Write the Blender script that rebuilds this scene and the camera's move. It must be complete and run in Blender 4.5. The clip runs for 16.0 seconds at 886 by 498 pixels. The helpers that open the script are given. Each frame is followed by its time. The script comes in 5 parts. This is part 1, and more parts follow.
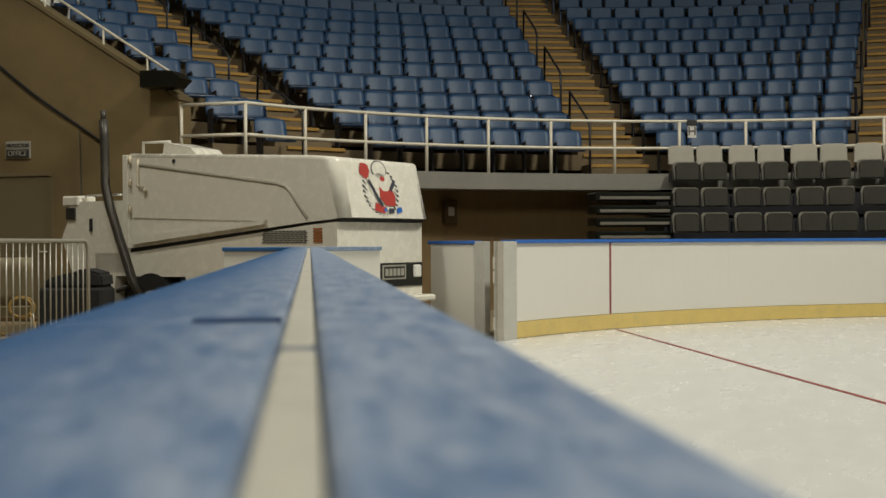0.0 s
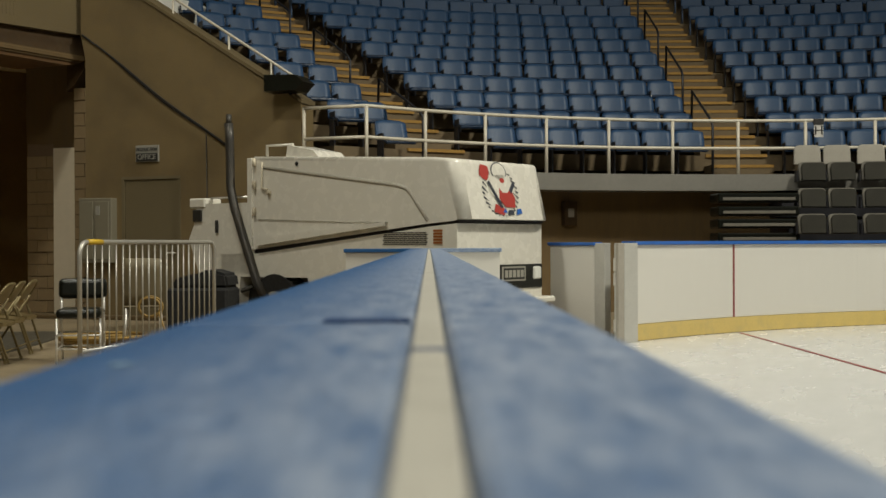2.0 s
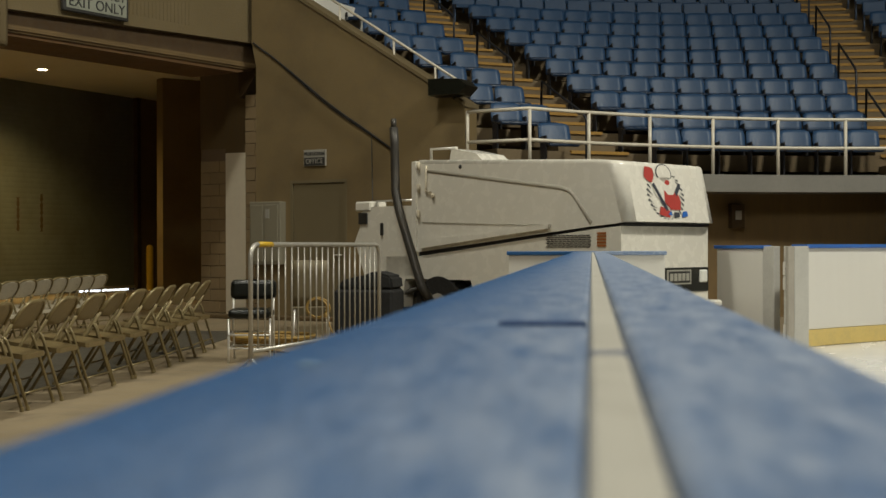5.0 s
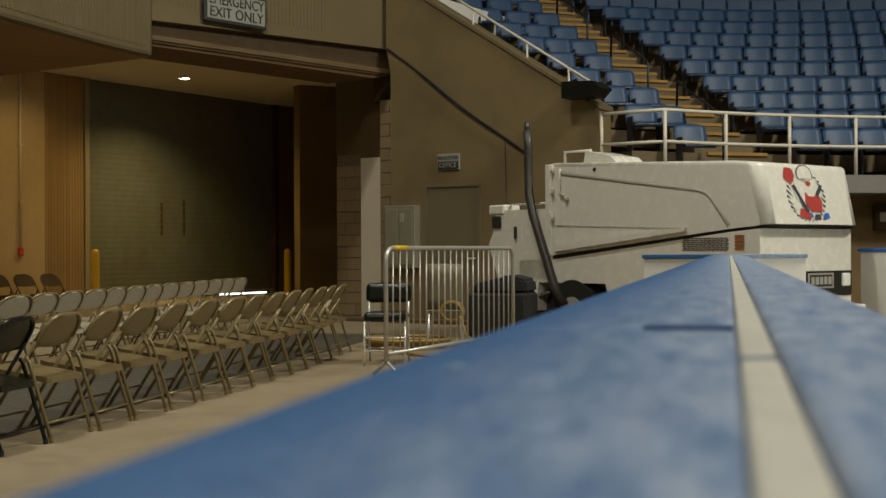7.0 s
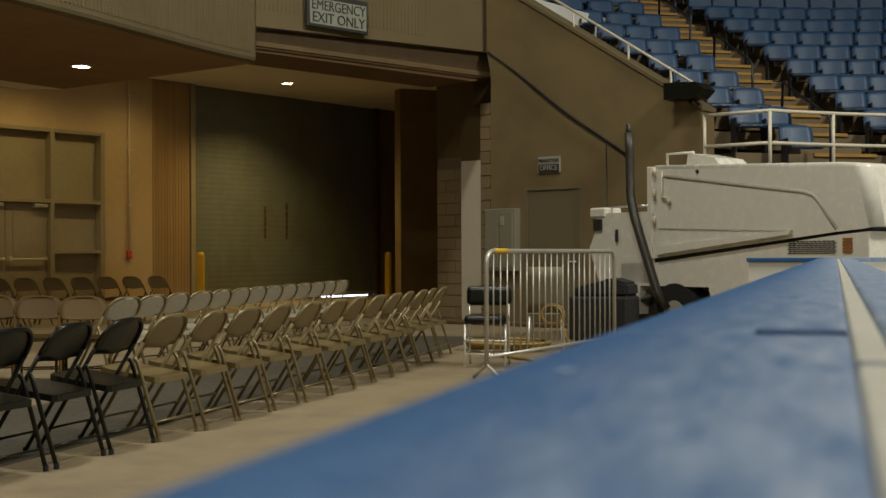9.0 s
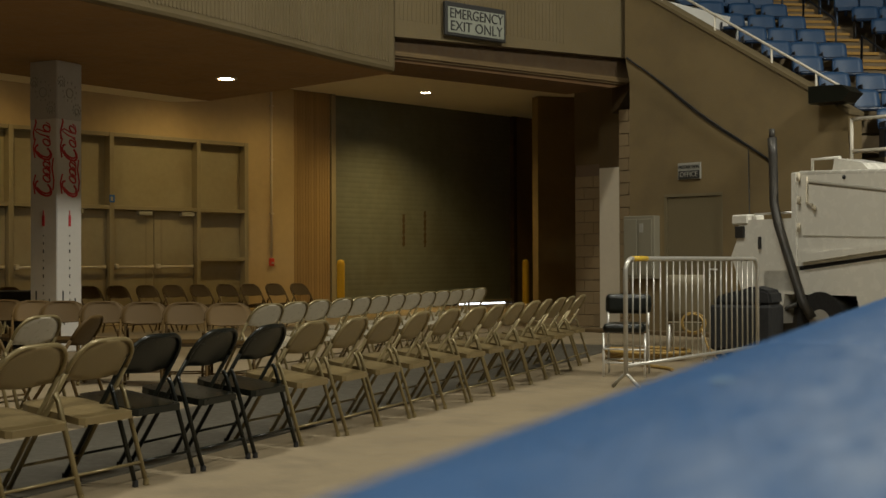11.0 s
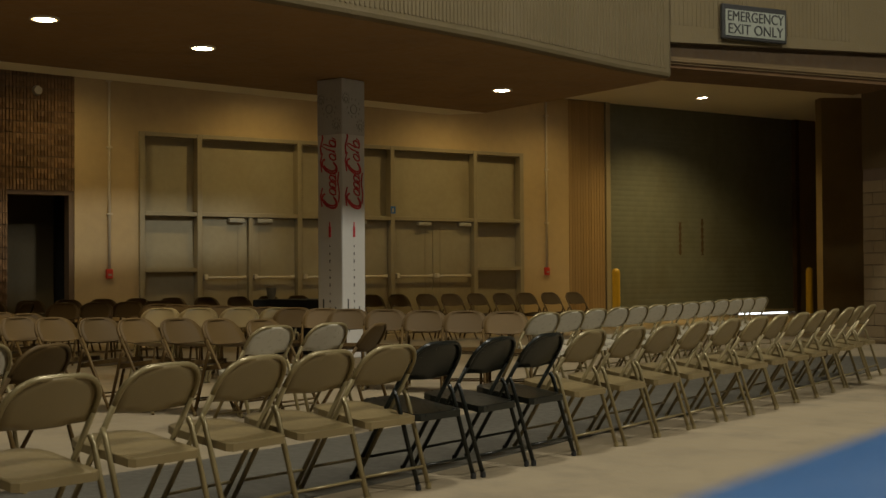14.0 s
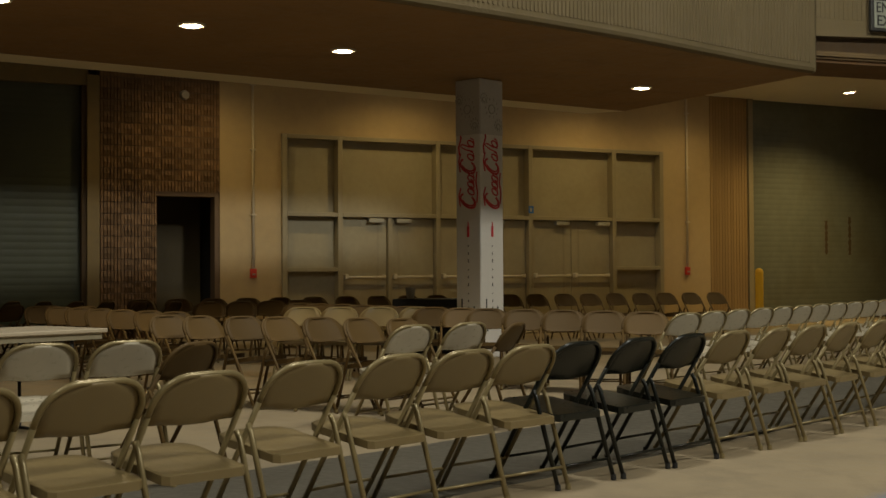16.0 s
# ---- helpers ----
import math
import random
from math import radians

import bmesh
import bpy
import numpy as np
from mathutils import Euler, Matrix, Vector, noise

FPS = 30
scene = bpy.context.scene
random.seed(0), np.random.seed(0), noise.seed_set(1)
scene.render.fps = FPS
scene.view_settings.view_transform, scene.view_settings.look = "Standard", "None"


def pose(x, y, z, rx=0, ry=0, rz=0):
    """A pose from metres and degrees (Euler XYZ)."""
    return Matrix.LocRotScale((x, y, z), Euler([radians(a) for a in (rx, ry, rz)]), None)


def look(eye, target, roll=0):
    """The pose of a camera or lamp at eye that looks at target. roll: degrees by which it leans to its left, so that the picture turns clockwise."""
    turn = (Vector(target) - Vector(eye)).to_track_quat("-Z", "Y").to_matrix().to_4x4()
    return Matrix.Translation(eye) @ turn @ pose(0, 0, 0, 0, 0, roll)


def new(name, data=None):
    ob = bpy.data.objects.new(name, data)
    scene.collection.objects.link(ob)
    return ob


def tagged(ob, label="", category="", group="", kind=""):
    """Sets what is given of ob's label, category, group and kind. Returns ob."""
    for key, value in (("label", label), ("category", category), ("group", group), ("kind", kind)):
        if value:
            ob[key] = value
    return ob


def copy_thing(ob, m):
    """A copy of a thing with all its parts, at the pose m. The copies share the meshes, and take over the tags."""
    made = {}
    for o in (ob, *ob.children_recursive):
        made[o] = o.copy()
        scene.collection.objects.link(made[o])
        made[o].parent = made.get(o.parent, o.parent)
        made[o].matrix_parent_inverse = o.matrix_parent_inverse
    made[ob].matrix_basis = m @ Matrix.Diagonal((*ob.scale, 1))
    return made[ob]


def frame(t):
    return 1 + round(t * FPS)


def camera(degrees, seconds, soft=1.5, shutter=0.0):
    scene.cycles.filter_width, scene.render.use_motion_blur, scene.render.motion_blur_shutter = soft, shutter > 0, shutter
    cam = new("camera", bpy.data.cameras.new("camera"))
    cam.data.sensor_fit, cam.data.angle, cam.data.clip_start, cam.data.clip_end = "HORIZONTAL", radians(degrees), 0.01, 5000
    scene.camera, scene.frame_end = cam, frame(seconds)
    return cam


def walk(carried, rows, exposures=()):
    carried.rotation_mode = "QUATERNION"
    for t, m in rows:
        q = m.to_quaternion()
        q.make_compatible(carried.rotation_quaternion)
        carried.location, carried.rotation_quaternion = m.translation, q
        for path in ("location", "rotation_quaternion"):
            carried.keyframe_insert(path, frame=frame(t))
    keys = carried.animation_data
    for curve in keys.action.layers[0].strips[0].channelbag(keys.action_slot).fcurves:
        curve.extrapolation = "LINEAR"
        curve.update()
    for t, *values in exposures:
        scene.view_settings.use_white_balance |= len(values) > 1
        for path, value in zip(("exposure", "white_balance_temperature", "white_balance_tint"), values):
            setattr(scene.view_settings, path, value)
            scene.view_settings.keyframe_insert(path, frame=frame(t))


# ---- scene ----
cam = camera(38.5, 16.0)
cam.data.dof.use_dof, cam.data.dof.focus_distance, cam.data.dof.aperture_fstop = True, 13.0, 9.0
# seconds, eye x y z, pitch, lean, heading: a small camera turned by hand on the dasher cap
ROWS = [
    (0.0, -0.0170, 0.0658, 1.130, -0.370, 0.290, 14.500),
    (0.5, -0.0186, 0.0654, 1.130, -0.334, 0.242, 15.844),
    (1.0, -0.0201, 0.0650, 1.130, -0.324, 0.263, 17.189),
    (1.5, -0.0219, 0.0644, 1.130, -0.287, 0.260, 18.525),
    (2.0, -0.0236, 0.0638, 1.130, -0.275, 0.244, 19.872),
    (2.5, -0.0253, 0.0631, 1.130, -0.257, 0.227, 21.159),
    (3.0, -0.0268, 0.0625, 1.130, -0.239, 0.208, 22.242),
    (5.5, -0.0350, 0.0588, 1.130, -0.083, 0.174, 28.670),
    (6.0, -0.0367, 0.0578, 1.130, -0.031, 0.223, 30.245),
    (6.5, -0.0382, 0.0569, 1.130, 0.017, 0.280, 31.798),
    (7.0, -0.0396, 0.0560, 1.130, 0.049, 0.275, 33.192),
    (7.5, -0.0409, 0.0552, 1.130, 0.072, 0.295, 34.458),
    (8.0, -0.0419, 0.0544, 1.130, 0.110, 0.244, 35.561),
    (8.5, -0.0429, 0.0537, 1.130, 0.149, 0.225, 36.586),
    (11.0, -0.0495, 0.0481, 1.130, 0.574, 0.218, 43.895),
    (11.5, -0.0513, 0.0464, 1.130, 0.676, 0.172, 45.945),
    (12.0, -0.0529, 0.0446, 1.130, 0.760, 0.156, 48.007),
    (12.5, -0.0545, 0.0427, 1.130, 0.854, 0.100, 50.065),
    (13.0, -0.0561, 0.0408, 1.130, 0.945, 0.146, 52.124),
    (13.5, -0.0575, 0.0389, 1.130, 0.999, 0.313, 54.172),
    (14.0, -0.0589, 0.0369, 1.130, 1.040, 0.358, 56.243),
    (14.5, -0.0602, 0.0350, 1.130, 1.081, 0.388, 58.171),
    (15.0, -0.0611, 0.0334, 1.130, 1.077, 0.349, 59.671),
    (15.5, -0.0619, 0.0320, 1.130, 1.070, 0.363, 61.098),
    (16.0, -0.0627, 0.0305, 1.130, 1.063, 0.325, 62.454),
]
walk(cam, [(t, pose(x, y, z, 90 + p, b, h)) for t, x, y, z, p, b, h in ROWS], [(0.0, 0.0), (16.0, 0.0)])

# ---- light ----
world = bpy.data.worlds.new("arena_air")
scene.world = world
world.use_nodes = True
world.node_tree.nodes["Background"].inputs[0].default_value = (0.9, 0.88, 0.75, 1)
world.node_tree.nodes["Background"].inputs[1].default_value = 0.02


def area(name, eye, target, sx, sy, watts, color):
    d = bpy.data.lights.new(name, "AREA")
    d.shape, d.size, d.size_y, d.energy, d.color = "RECTANGLE", sx, sy, watts, color
    o = new(name, d)
    o.matrix_world = look(eye, target)
    return o


def spot(name, x, y, z, watts, color, cone=110, blend=0.6, radius=0.09):
    d = bpy.data.lights.new(name, "SPOT")
    d.energy, d.color, d.spot_size, d.spot_blend, d.shadow_soft_size = watts, color, radians(cone), blend, radius
    o = new(name, d)
    o.location = (x, y, z)
    return o


ARENA = (1.0, 0.97, 0.83)
WARM = (1.0, 0.70, 0.26)
# high-bay lamp banks under the roof, over the ice and over the stands
area("arena_lamp_bank", (6.5, 13.5, 15.0), (-4, 7, 0), 2.0, 2.0, 2350, ARENA)
area("arena_lamp_bank", (2, -5, 14.0), (-1, 10, 0), 4, 4, 850, ARENA)
area("arena_lamp_bank", (-7.7, 6.0, 14.5), (-6.2, 6.3, 0), 1.2, 1.2, 850, ARENA)

# ---- materials ----


def mat(name, color, rough=0.6, metal=0.0, var=0.12, scale=3.0, bump=0.0, bscale=60.0, spec=0.5, stretch=(1, 1, 1), dirt=None, dirt_amt=0.0, dscale=1.2, rand=0.0, rvar=0.1, dlo=0.48, dhi=0.7, turn=0.0):
    """A node material: base colour with mottling at two scales, stains, fine relief and uneven gloss."""
    m = bpy.data.materials.new(name)
    m.use_nodes = True
    n, l = m.node_tree.nodes, m.node_tree.links
    b = n["Principled BSDF"]
    tc = n.new("ShaderNodeTexCoord")
    mp = n.new("ShaderNodeMapping")
    mp.inputs["Scale"].default_value = stretch
    mp.inputs["Rotation"].default_value = (0, 0, radians(turn))
    l.new(tc.outputs["Object"], mp.inputs[0])
    n1, n2 = n.new("ShaderNodeTexNoise"), n.new("ShaderNodeTexNoise")
    n1.inputs["Scale"].default_value, n1.inputs["Detail"].default_value = scale, 5
    n2.inputs["Scale"].default_value, n2.inputs["Detail"].default_value = scale * 9, 4
    l.new(mp.outputs[0], n1.inputs[0]), l.new(mp.outputs[0], n2.inputs[0])
    add = n.new("ShaderNodeMath")
    add.operation = "ADD"
    l.new(n1.outputs[0], add.inputs[0]), l.new(n2.outputs[0], add.inputs[1])
    mr = n.new("ShaderNodeMapRange")
    mr.inputs[1].default_value, mr.inputs[2].default_value = 0.6, 1.4
    mr.inputs[3].default_value, mr.inputs[4].default_value = 1 - var, 1 + var
    l.new(add.outputs[0], mr.inputs[0])
    mul = n.new("ShaderNodeVectorMath")
    mul.operation = "SCALE"
    mul.inputs[0].default_value = color
    l.new(mr.outputs[0], mul.inputs["Scale"])
    last = mul.outputs[0]
    if rand:
        oi = n.new("ShaderNodeObjectInfo")
        r2 = n.new("ShaderNodeMapRange")
        r2.inputs[3].default_value, r2.inputs[4].default_value = 1 - rand, 1 + rand
        l.new(oi.outputs["Random"], r2.inputs[0])
        m2 = n.new("ShaderNodeVectorMath")
        m2.operation = "SCALE"
        l.new(last, m2.inputs[0]), l.new(r2.outputs[0], m2.inputs["Scale"])
        last = m2.outputs[0]
    if dirt:
        n3 = n.new("ShaderNodeTexNoise")
        n3.inputs["Scale"].default_value, n3.inputs["Detail"].default_value, n3.inputs["Roughness"].default_value = dscale, 8, 0.65
        l.new(mp.outputs[0], n3.inputs[0])
        r3 = n.new("ShaderNodeMapRange")
        r3.inputs[1].default_value, r3.inputs[2].default_value, r3.inputs[4].default_value = dlo, dhi, dirt_amt
        l.new(n3.outputs[0], r3.inputs[0])
        mx = n.new("ShaderNodeMix")
        mx.data_type = "RGBA"
        l.new(r3.outputs[0], mx.inputs[0]), l.new(last, mx.inputs[6])
        mx.inputs[7].default_value = (*dirt, 1)
        last = mx.outputs[2]
    l.new(last, b.inputs["Base Color"])
    rr = n.new("ShaderNodeMapRange")
    rr.inputs[1].default_value, rr.inputs[2].default_value = 0.3, 0.7
    rr.inputs[3].default_value, rr.inputs[4].default_value = max(0.02, rough - rvar), min(1, rough + rvar)
    l.new(n2.outputs[0], rr.inputs[0]), l.new(rr.outputs[0], b.inputs["Roughness"])
    b.inputs["Metallic"].default_value = metal
    b.inputs["Specular IOR Level"].default_value = spec
    if bump:
        nb, bp = n.new("ShaderNodeTexNoise"), n.new("ShaderNodeBump")
        nb.inputs["Scale"].default_value, nb.inputs["Detail"].default_value = bscale, 4
        l.new(mp.outputs[0], nb.inputs[0]), l.new(nb.outputs[0], bp.inputs["Height"])
        bp.inputs["Strength"].default_value, bp.inputs["Distance"].default_value = bump, 0.01
        l.new(bp.outputs[0], b.inputs["Normal"])
    return m


def glow(name, color, strength):
    m = bpy.data.materials.new(name)
    m.use_nodes = True
    b = m.node_tree.nodes["Principled BSDF"]
    b.inputs["Base Color"].default_value = (*color, 1)
    b.inputs["Emission Color"].default_value, b.inputs["Emission Strength"].default_value = (*color, 1), strength
    return m


M_CAP = mat("blue_cap_plastic", (0.017, 0.095, 0.26), 0.38, spec=0.5, var=0.1, scale=30, dirt=(0.44, 0.50, 0.61), dirt_amt=1.0, dscale=44, dlo=0.22, dhi=0.78, bump=0.1, bscale=150)
# scuffing is heaviest round the slot, the outer lip stays clean
nt = M_CAP.node_tree
geo_p, dotp, wear, wmul = (nt.nodes.new(k) for k in ("ShaderNodeNewGeometry", "ShaderNodeVectorMath", "ShaderNodeMapRange", "ShaderNodeMath"))
dotp.operation, wmul.operation = "DOT_PRODUCT", "MULTIPLY"
dotp.inputs[1].default_value = (math.cos(radians(20.5)), math.sin(radians(20.5)), 0)
wear.inputs[1].default_value, wear.inputs[2].default_value, wear.inputs[3].default_value = -0.175, -0.01, 0.02
nt.links.new(geo_p.outputs["Position"], dotp.inputs[0])
nt.links.new(dotp.outputs["Value"], wear.inputs[0])
mixn = [k for k in nt.nodes if k.bl_idname == "ShaderNodeMix"][0]
nt.links.new(mixn.inputs[0].links[0].from_socket, wmul.inputs[0])
nt.links.new(wear.outputs[0], wmul.inputs[1])
nt.links.new(wmul.outputs[0], mixn.inputs[0])
rot = nt.nodes.new("ShaderNodeMapping")       # blotches drawn out along the board
rot.inputs["Rotation"].default_value = (0, 0, radians(-20.5))
mp_ = [k for k in nt.nodes if k.bl_idname == "ShaderNodeMapping" and k != rot][0]
nt.links.new(mp_.inputs[0].links[0].from_socket, rot.inputs[0])
nt.links.new(rot.outputs[0], mp_.inputs[0])
mp_.inputs["Scale"].default_value = (1, 0.22, 1)
M_STRIP = mat("cream_filler", (0.50, 0.48, 0.42), 0.5, var=0.1, scale=12, dirt=(0.35, 0.33, 0.28), dirt_amt=0.4, dscale=18)
M_SCUFF = mat("pale_scuff", (0.13, 0.22, 0.34), 0.6)
M_GASKET = mat("dark_gasket", (0.04, 0.05, 0.07), 0.7)
M_BOARD = mat("white_dasher_plastic", (0.70, 0.68, 0.63), 0.38, var=0.012, scale=0.5, dirt=(0.66, 0.64, 0.58), dirt_amt=0.15, dscale=0.5, rvar=0.03)
M_YELLOW = mat("yellow_kickplate", (0.66, 0.50, 0.17), 0.4, var=0.07, scale=4, dirt=(0.4, 0.33, 0.18), dirt_amt=0.3, dscale=6)
M_RED = mat("red_paint", (0.26, 0.06, 0.055), 0.5)
M_ICE = mat("ice", (0.70, 0.70, 0.68), 0.26, rvar=0.03, var=0.03, scale=0.5, dirt=(0.60, 0.60, 0.58), dirt_amt=0.3, dscale=0.8, bump=0.012, bscale=5, stretch=(1, 0.3, 1))
M_CONC = mat("concrete_floor", (0.25, 0.195, 0.118), 0.7, var=0.16, scale=0.9, dirt=(0.14, 0.112, 0.075), dirt_amt=0.6, dscale=1.7, bump=0.2, bscale=30)
M_WALL = mat("painted_concrete", (0.18, 0.128, 0.056), 0.8, var=0.12, scale=0.7, dirt=(0.10, 0.073, 0.036), dirt_amt=0.5, dscale=0.8, bump=0.3, bscale=40)
M_FASCIA = mat("ribbed_concrete", (0.135, 0.100, 0.046), 0.85, var=0.12, scale=1.2, dirt=(0.15, 0.115, 0.065), dirt_amt=0.4, bump=0.4, bscale=35)
M_SOFFIT = mat("brown_soffit", (0.25, 0.14, 0.05), 0.75, var=0.12, scale=1.0, dirt=(0.155, 0.088, 0.034), dirt_amt=0.5, dscale=1.3)
M_CREAM = mat("cream_paint", (0.62, 0.55, 0.42), 0.7, var=0.06, scale=1.0)
M_BACKWALL = mat("tan_wall", (0.50, 0.38, 0.21), 0.75, var=0.09, scale=0.6, dirt=(0.38, 0.27, 0.14), dirt_amt=0.4, dscale=0.7, bump=0.15, bscale=25)
M_RIB = mat("ribbed_wood_panel", (0.33, 0.22, 0.10), 0.65, var=0.2, scale=2, stretch=(1, 1, 0.1), rand=0.1)
M_BRICK = mat("split_block", (0.17, 0.10, 0.05), 0.9, var=0.25, scale=4, bump=0.5, bscale=25, rand=0.25)
M_MORTAR = mat("mortar", (0.16, 0.11, 0.07), 0.95)
M_BLOCK = mat("painted_block", (0.25, 0.18, 0.095), 0.8, var=0.12, scale=3, bump=0.3, bscale=40, rand=0.1)
M_FRAME = mat("door_frame_paint", (0.31, 0.27, 0.18), 0.5, var=0.08, scale=3)
M_PANEL = mat("door_panel_paint", (0.34, 0.30, 0.20), 0.5, var=0.1, scale=1.1, dirt=(0.27, 0.21, 0.13), dirt_amt=0.35, dscale=0.9)
M_STEEL = mat("brushed_steel", (0.75, 0.73, 0.68), 0.35, metal=0.45)
M_SHUTTER = mat("grey_green_shutter", (0.15, 0.165, 0.14), 0.55, var=0.2, scale=0.5, dirt=(0.10, 0.09, 0.055), dirt_amt=0.5, dscale=0.9)
M_DARK = mat("unlit_depth", (0.02, 0.017, 0.012), 0.9)
M_BROWNWALL = mat("dark_brown_panel", (0.11, 0.072, 0.030), 0.7, var=0.2, scale=2, stretch=(1, 1, 0.15))
M_SLAB = mat("grey_slab_paint", (0.22, 0.21, 0.185), 0.6, var=0.1, scale=2)
M_TREAD = mat("stand_concrete", (0.17, 0.125, 0.07), 0.85, var=0.2, scale=2, dirt=(0.14, 0.10, 0.06), dirt_amt=0.5)
M_NOSING = mat("ochre_step_nosing", (0.36, 0.20, 0.04), 0.7, var=0.2, scale=6)
M_RAIL = mat("cream_rail_paint", (0.62, 0.57, 0.47), 0.4, var=0.06, scale=6)
M_BLUESEAT = mat("blue_seat_plastic", (0.012, 0.049, 0.122), 0.5, var=0.12, scale=5, dirt=(0.045, 0.08, 0.135), dirt_amt=0.4, dscale=6, bump=0.1, bscale=90)
# pan blue darkened: shade below the backrests is in this colour
M_BLUEPAN = mat("shaded_blue_pan", (0.008, 0.022, 0.052), 0.17, var=0.1, scale=5)
M_SEATLEG = mat("black_iron", (0.016, 0.016, 0.02), 0.5)
M_GREYSEAT = mat("charcoal_seat", (0.038, 0.036, 0.028), 0.7, spec=0.25, var=0.12, scale=6, rand=0.08, dirt=(0.052, 0.049, 0.039), dirt_amt=0.3, dscale=7)
M_GREYBACK = mat("grey_seat_back", (0.36, 0.335, 0.285), 0.7, var=0.1, scale=6, rand=0.1)
M_CHAIR = mat("beige_chair_enamel", (0.17, 0.124, 0.054), 0.38, var=0.025, scale=3, dirt=(0.12, 0.09, 0.035), dirt_amt=0.2, dscale=4, rvar=0.04, rand=0.07)
M_CHAIRLT = mat("pale_chair_enamel", (0.46, 0.41, 0.31), 0.3, var=0.04, scale=3, rvar=0.04)
M_CHAIRTUBE = mat("beige_tube", (0.23, 0.18, 0.085), 0.34, metal=0.3, var=0.04, scale=3, rand=0.1, rvar=0.03)
# chair enamel browned: dim, warm light under the balcony is in the colour
M_CHAIRSHADED = mat("shaded_chair_enamel", (0.09, 0.053, 0.016), 0.58, spec=0.2, var=0.06, scale=3, dirt=(0.08, 0.05, 0.02), dirt_amt=0.25, dscale=4, rvar=0.04, rand=0.15)
# shutter green darkened to stand in for weak light at that end
M_SHUTTERDIM = mat("dim_green_shutter", (0.055, 0.062, 0.036), 0.55, var=0.14, scale=0.5, dirt=(0.04, 0.04, 0.022), dirt_amt=0.5, dscale=0.9)
M_BLACK = mat("black_enamel", (0.007, 0.008, 0.0055), 0.3, spec=0.35, var=0.05, scale=3, rvar=0.03)
M_WHITE = mat("white_machine_paint", (0.72, 0.69, 0.61), 0.25, var=0.02, scale=0.9, dirt=(0.6, 0.55, 0.45), dirt_amt=0.12, dscale=1.1)
M_GREYTRIM = mat("grey_trim", (0.36, 0.33, 0.28), 0.5)
M_RUBBER = mat("black_rubber", (0.014, 0.013, 0.012), 0.8, bump=0.3, bscale=60)
M_HOSE = mat("dark_metal_pipe", (0.06, 0.056, 0.05), 0.45, metal=0.4, dirt=(0.12, 0.10, 0.07), dirt_amt=0.4, dscale=8)
M_GALV = mat("galvanised_steel", (0.50, 0.48, 0.43), 0.4, metal=0.55, var=0.12, scale=9)
M_BOLLARD = mat("yellow_bollard_paint", (0.62, 0.40, 0.03), 0.5, var=0.1, scale=5)
M_PILLAR = mat("white_pillar_wrap", (0.62, 0.60, 0.56), 0.5, var=0.04, scale=2)
M_PILLARGREY = mat("grey_pillar_band", (0.45, 0.43, 0.40), 0.5, var=0.08, scale=6)
M_BAND = mat("cream_band_paint", (0.78, 0.68, 0.46), 0.7, var=0.06, scale=1.0)
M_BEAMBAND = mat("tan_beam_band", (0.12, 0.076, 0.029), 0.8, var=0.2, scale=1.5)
M_SIGNWHITE = mat("sign_white", (0.34, 0.33, 0.28), 0.5, var=0.05, scale=6)
M_SIGNBLACK = mat("sign_black", (0.025, 0.024, 0.022), 0.5)
M_SIGNGREY = mat("sign_grey", (0.30, 0.29, 0.25), 0.5)
M_TABLE = mat("table_laminate", (0.42, 0.35, 0.25), 0.35, var=0.06, scale=4)
M_CLOTH = mat("black_cloth", (0.012, 0.012, 0.012), 0.9)
M_BLUEPAINT = mat("bright_blue_edge", (0.03, 0.13, 0.45), 0.4)
M_LAMP = glow("downlight_glow", (1.0, 0.86, 0.62), 22)
M_GAPLIGHT = glow("daylight_gap", (0.85, 0.92, 1.0), 3.0)
M_YHOSE = mat("yellow_hose", (0.34, 0.22, 0.06), 0.5)
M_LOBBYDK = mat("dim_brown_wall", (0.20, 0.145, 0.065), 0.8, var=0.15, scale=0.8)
M_OFFDOOR = mat("office_door_paint", (0.15, 0.12, 0.065), 0.55, var=0.06, scale=1.5)
M_CABGREY = mat("grey_cabinet_paint", (0.21, 0.19, 0.135), 0.55, var=0.06, scale=3)
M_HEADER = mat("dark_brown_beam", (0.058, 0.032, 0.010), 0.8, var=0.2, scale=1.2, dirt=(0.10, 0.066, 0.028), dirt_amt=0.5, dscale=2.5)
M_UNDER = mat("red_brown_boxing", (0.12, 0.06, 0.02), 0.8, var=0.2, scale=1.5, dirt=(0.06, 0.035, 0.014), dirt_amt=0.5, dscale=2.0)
M_SIDEDOOR = mat("red_brown_wood", (0.10, 0.05, 0.017), 0.6, var=0.25, scale=2, stretch=(1, 1, 0.1))
M_GALVLT = mat("bright_galvanised_plate", (0.55, 0.54, 0.50), 0.45, metal=0.2, var=0.1, scale=5)
M_SEATSHELL = mat("pale_grey_shell", (0.17, 0.158, 0.13), 0.6, var=0.15, scale=8, rand=0.1)
M_BADGERED = mat("badge_red", (0.42, 0.05, 0.04), 0.5)
M_BADGEINK = mat("badge_ink", (0.045, 0.05, 0.065), 0.5)
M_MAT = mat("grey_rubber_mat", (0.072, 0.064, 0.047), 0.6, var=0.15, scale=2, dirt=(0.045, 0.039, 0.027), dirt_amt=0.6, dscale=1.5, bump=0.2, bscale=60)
M_DOORSHADED = mat("shaded_tan_door", (0.075, 0.055, 0.022), 0.7, var=0.1, scale=2)
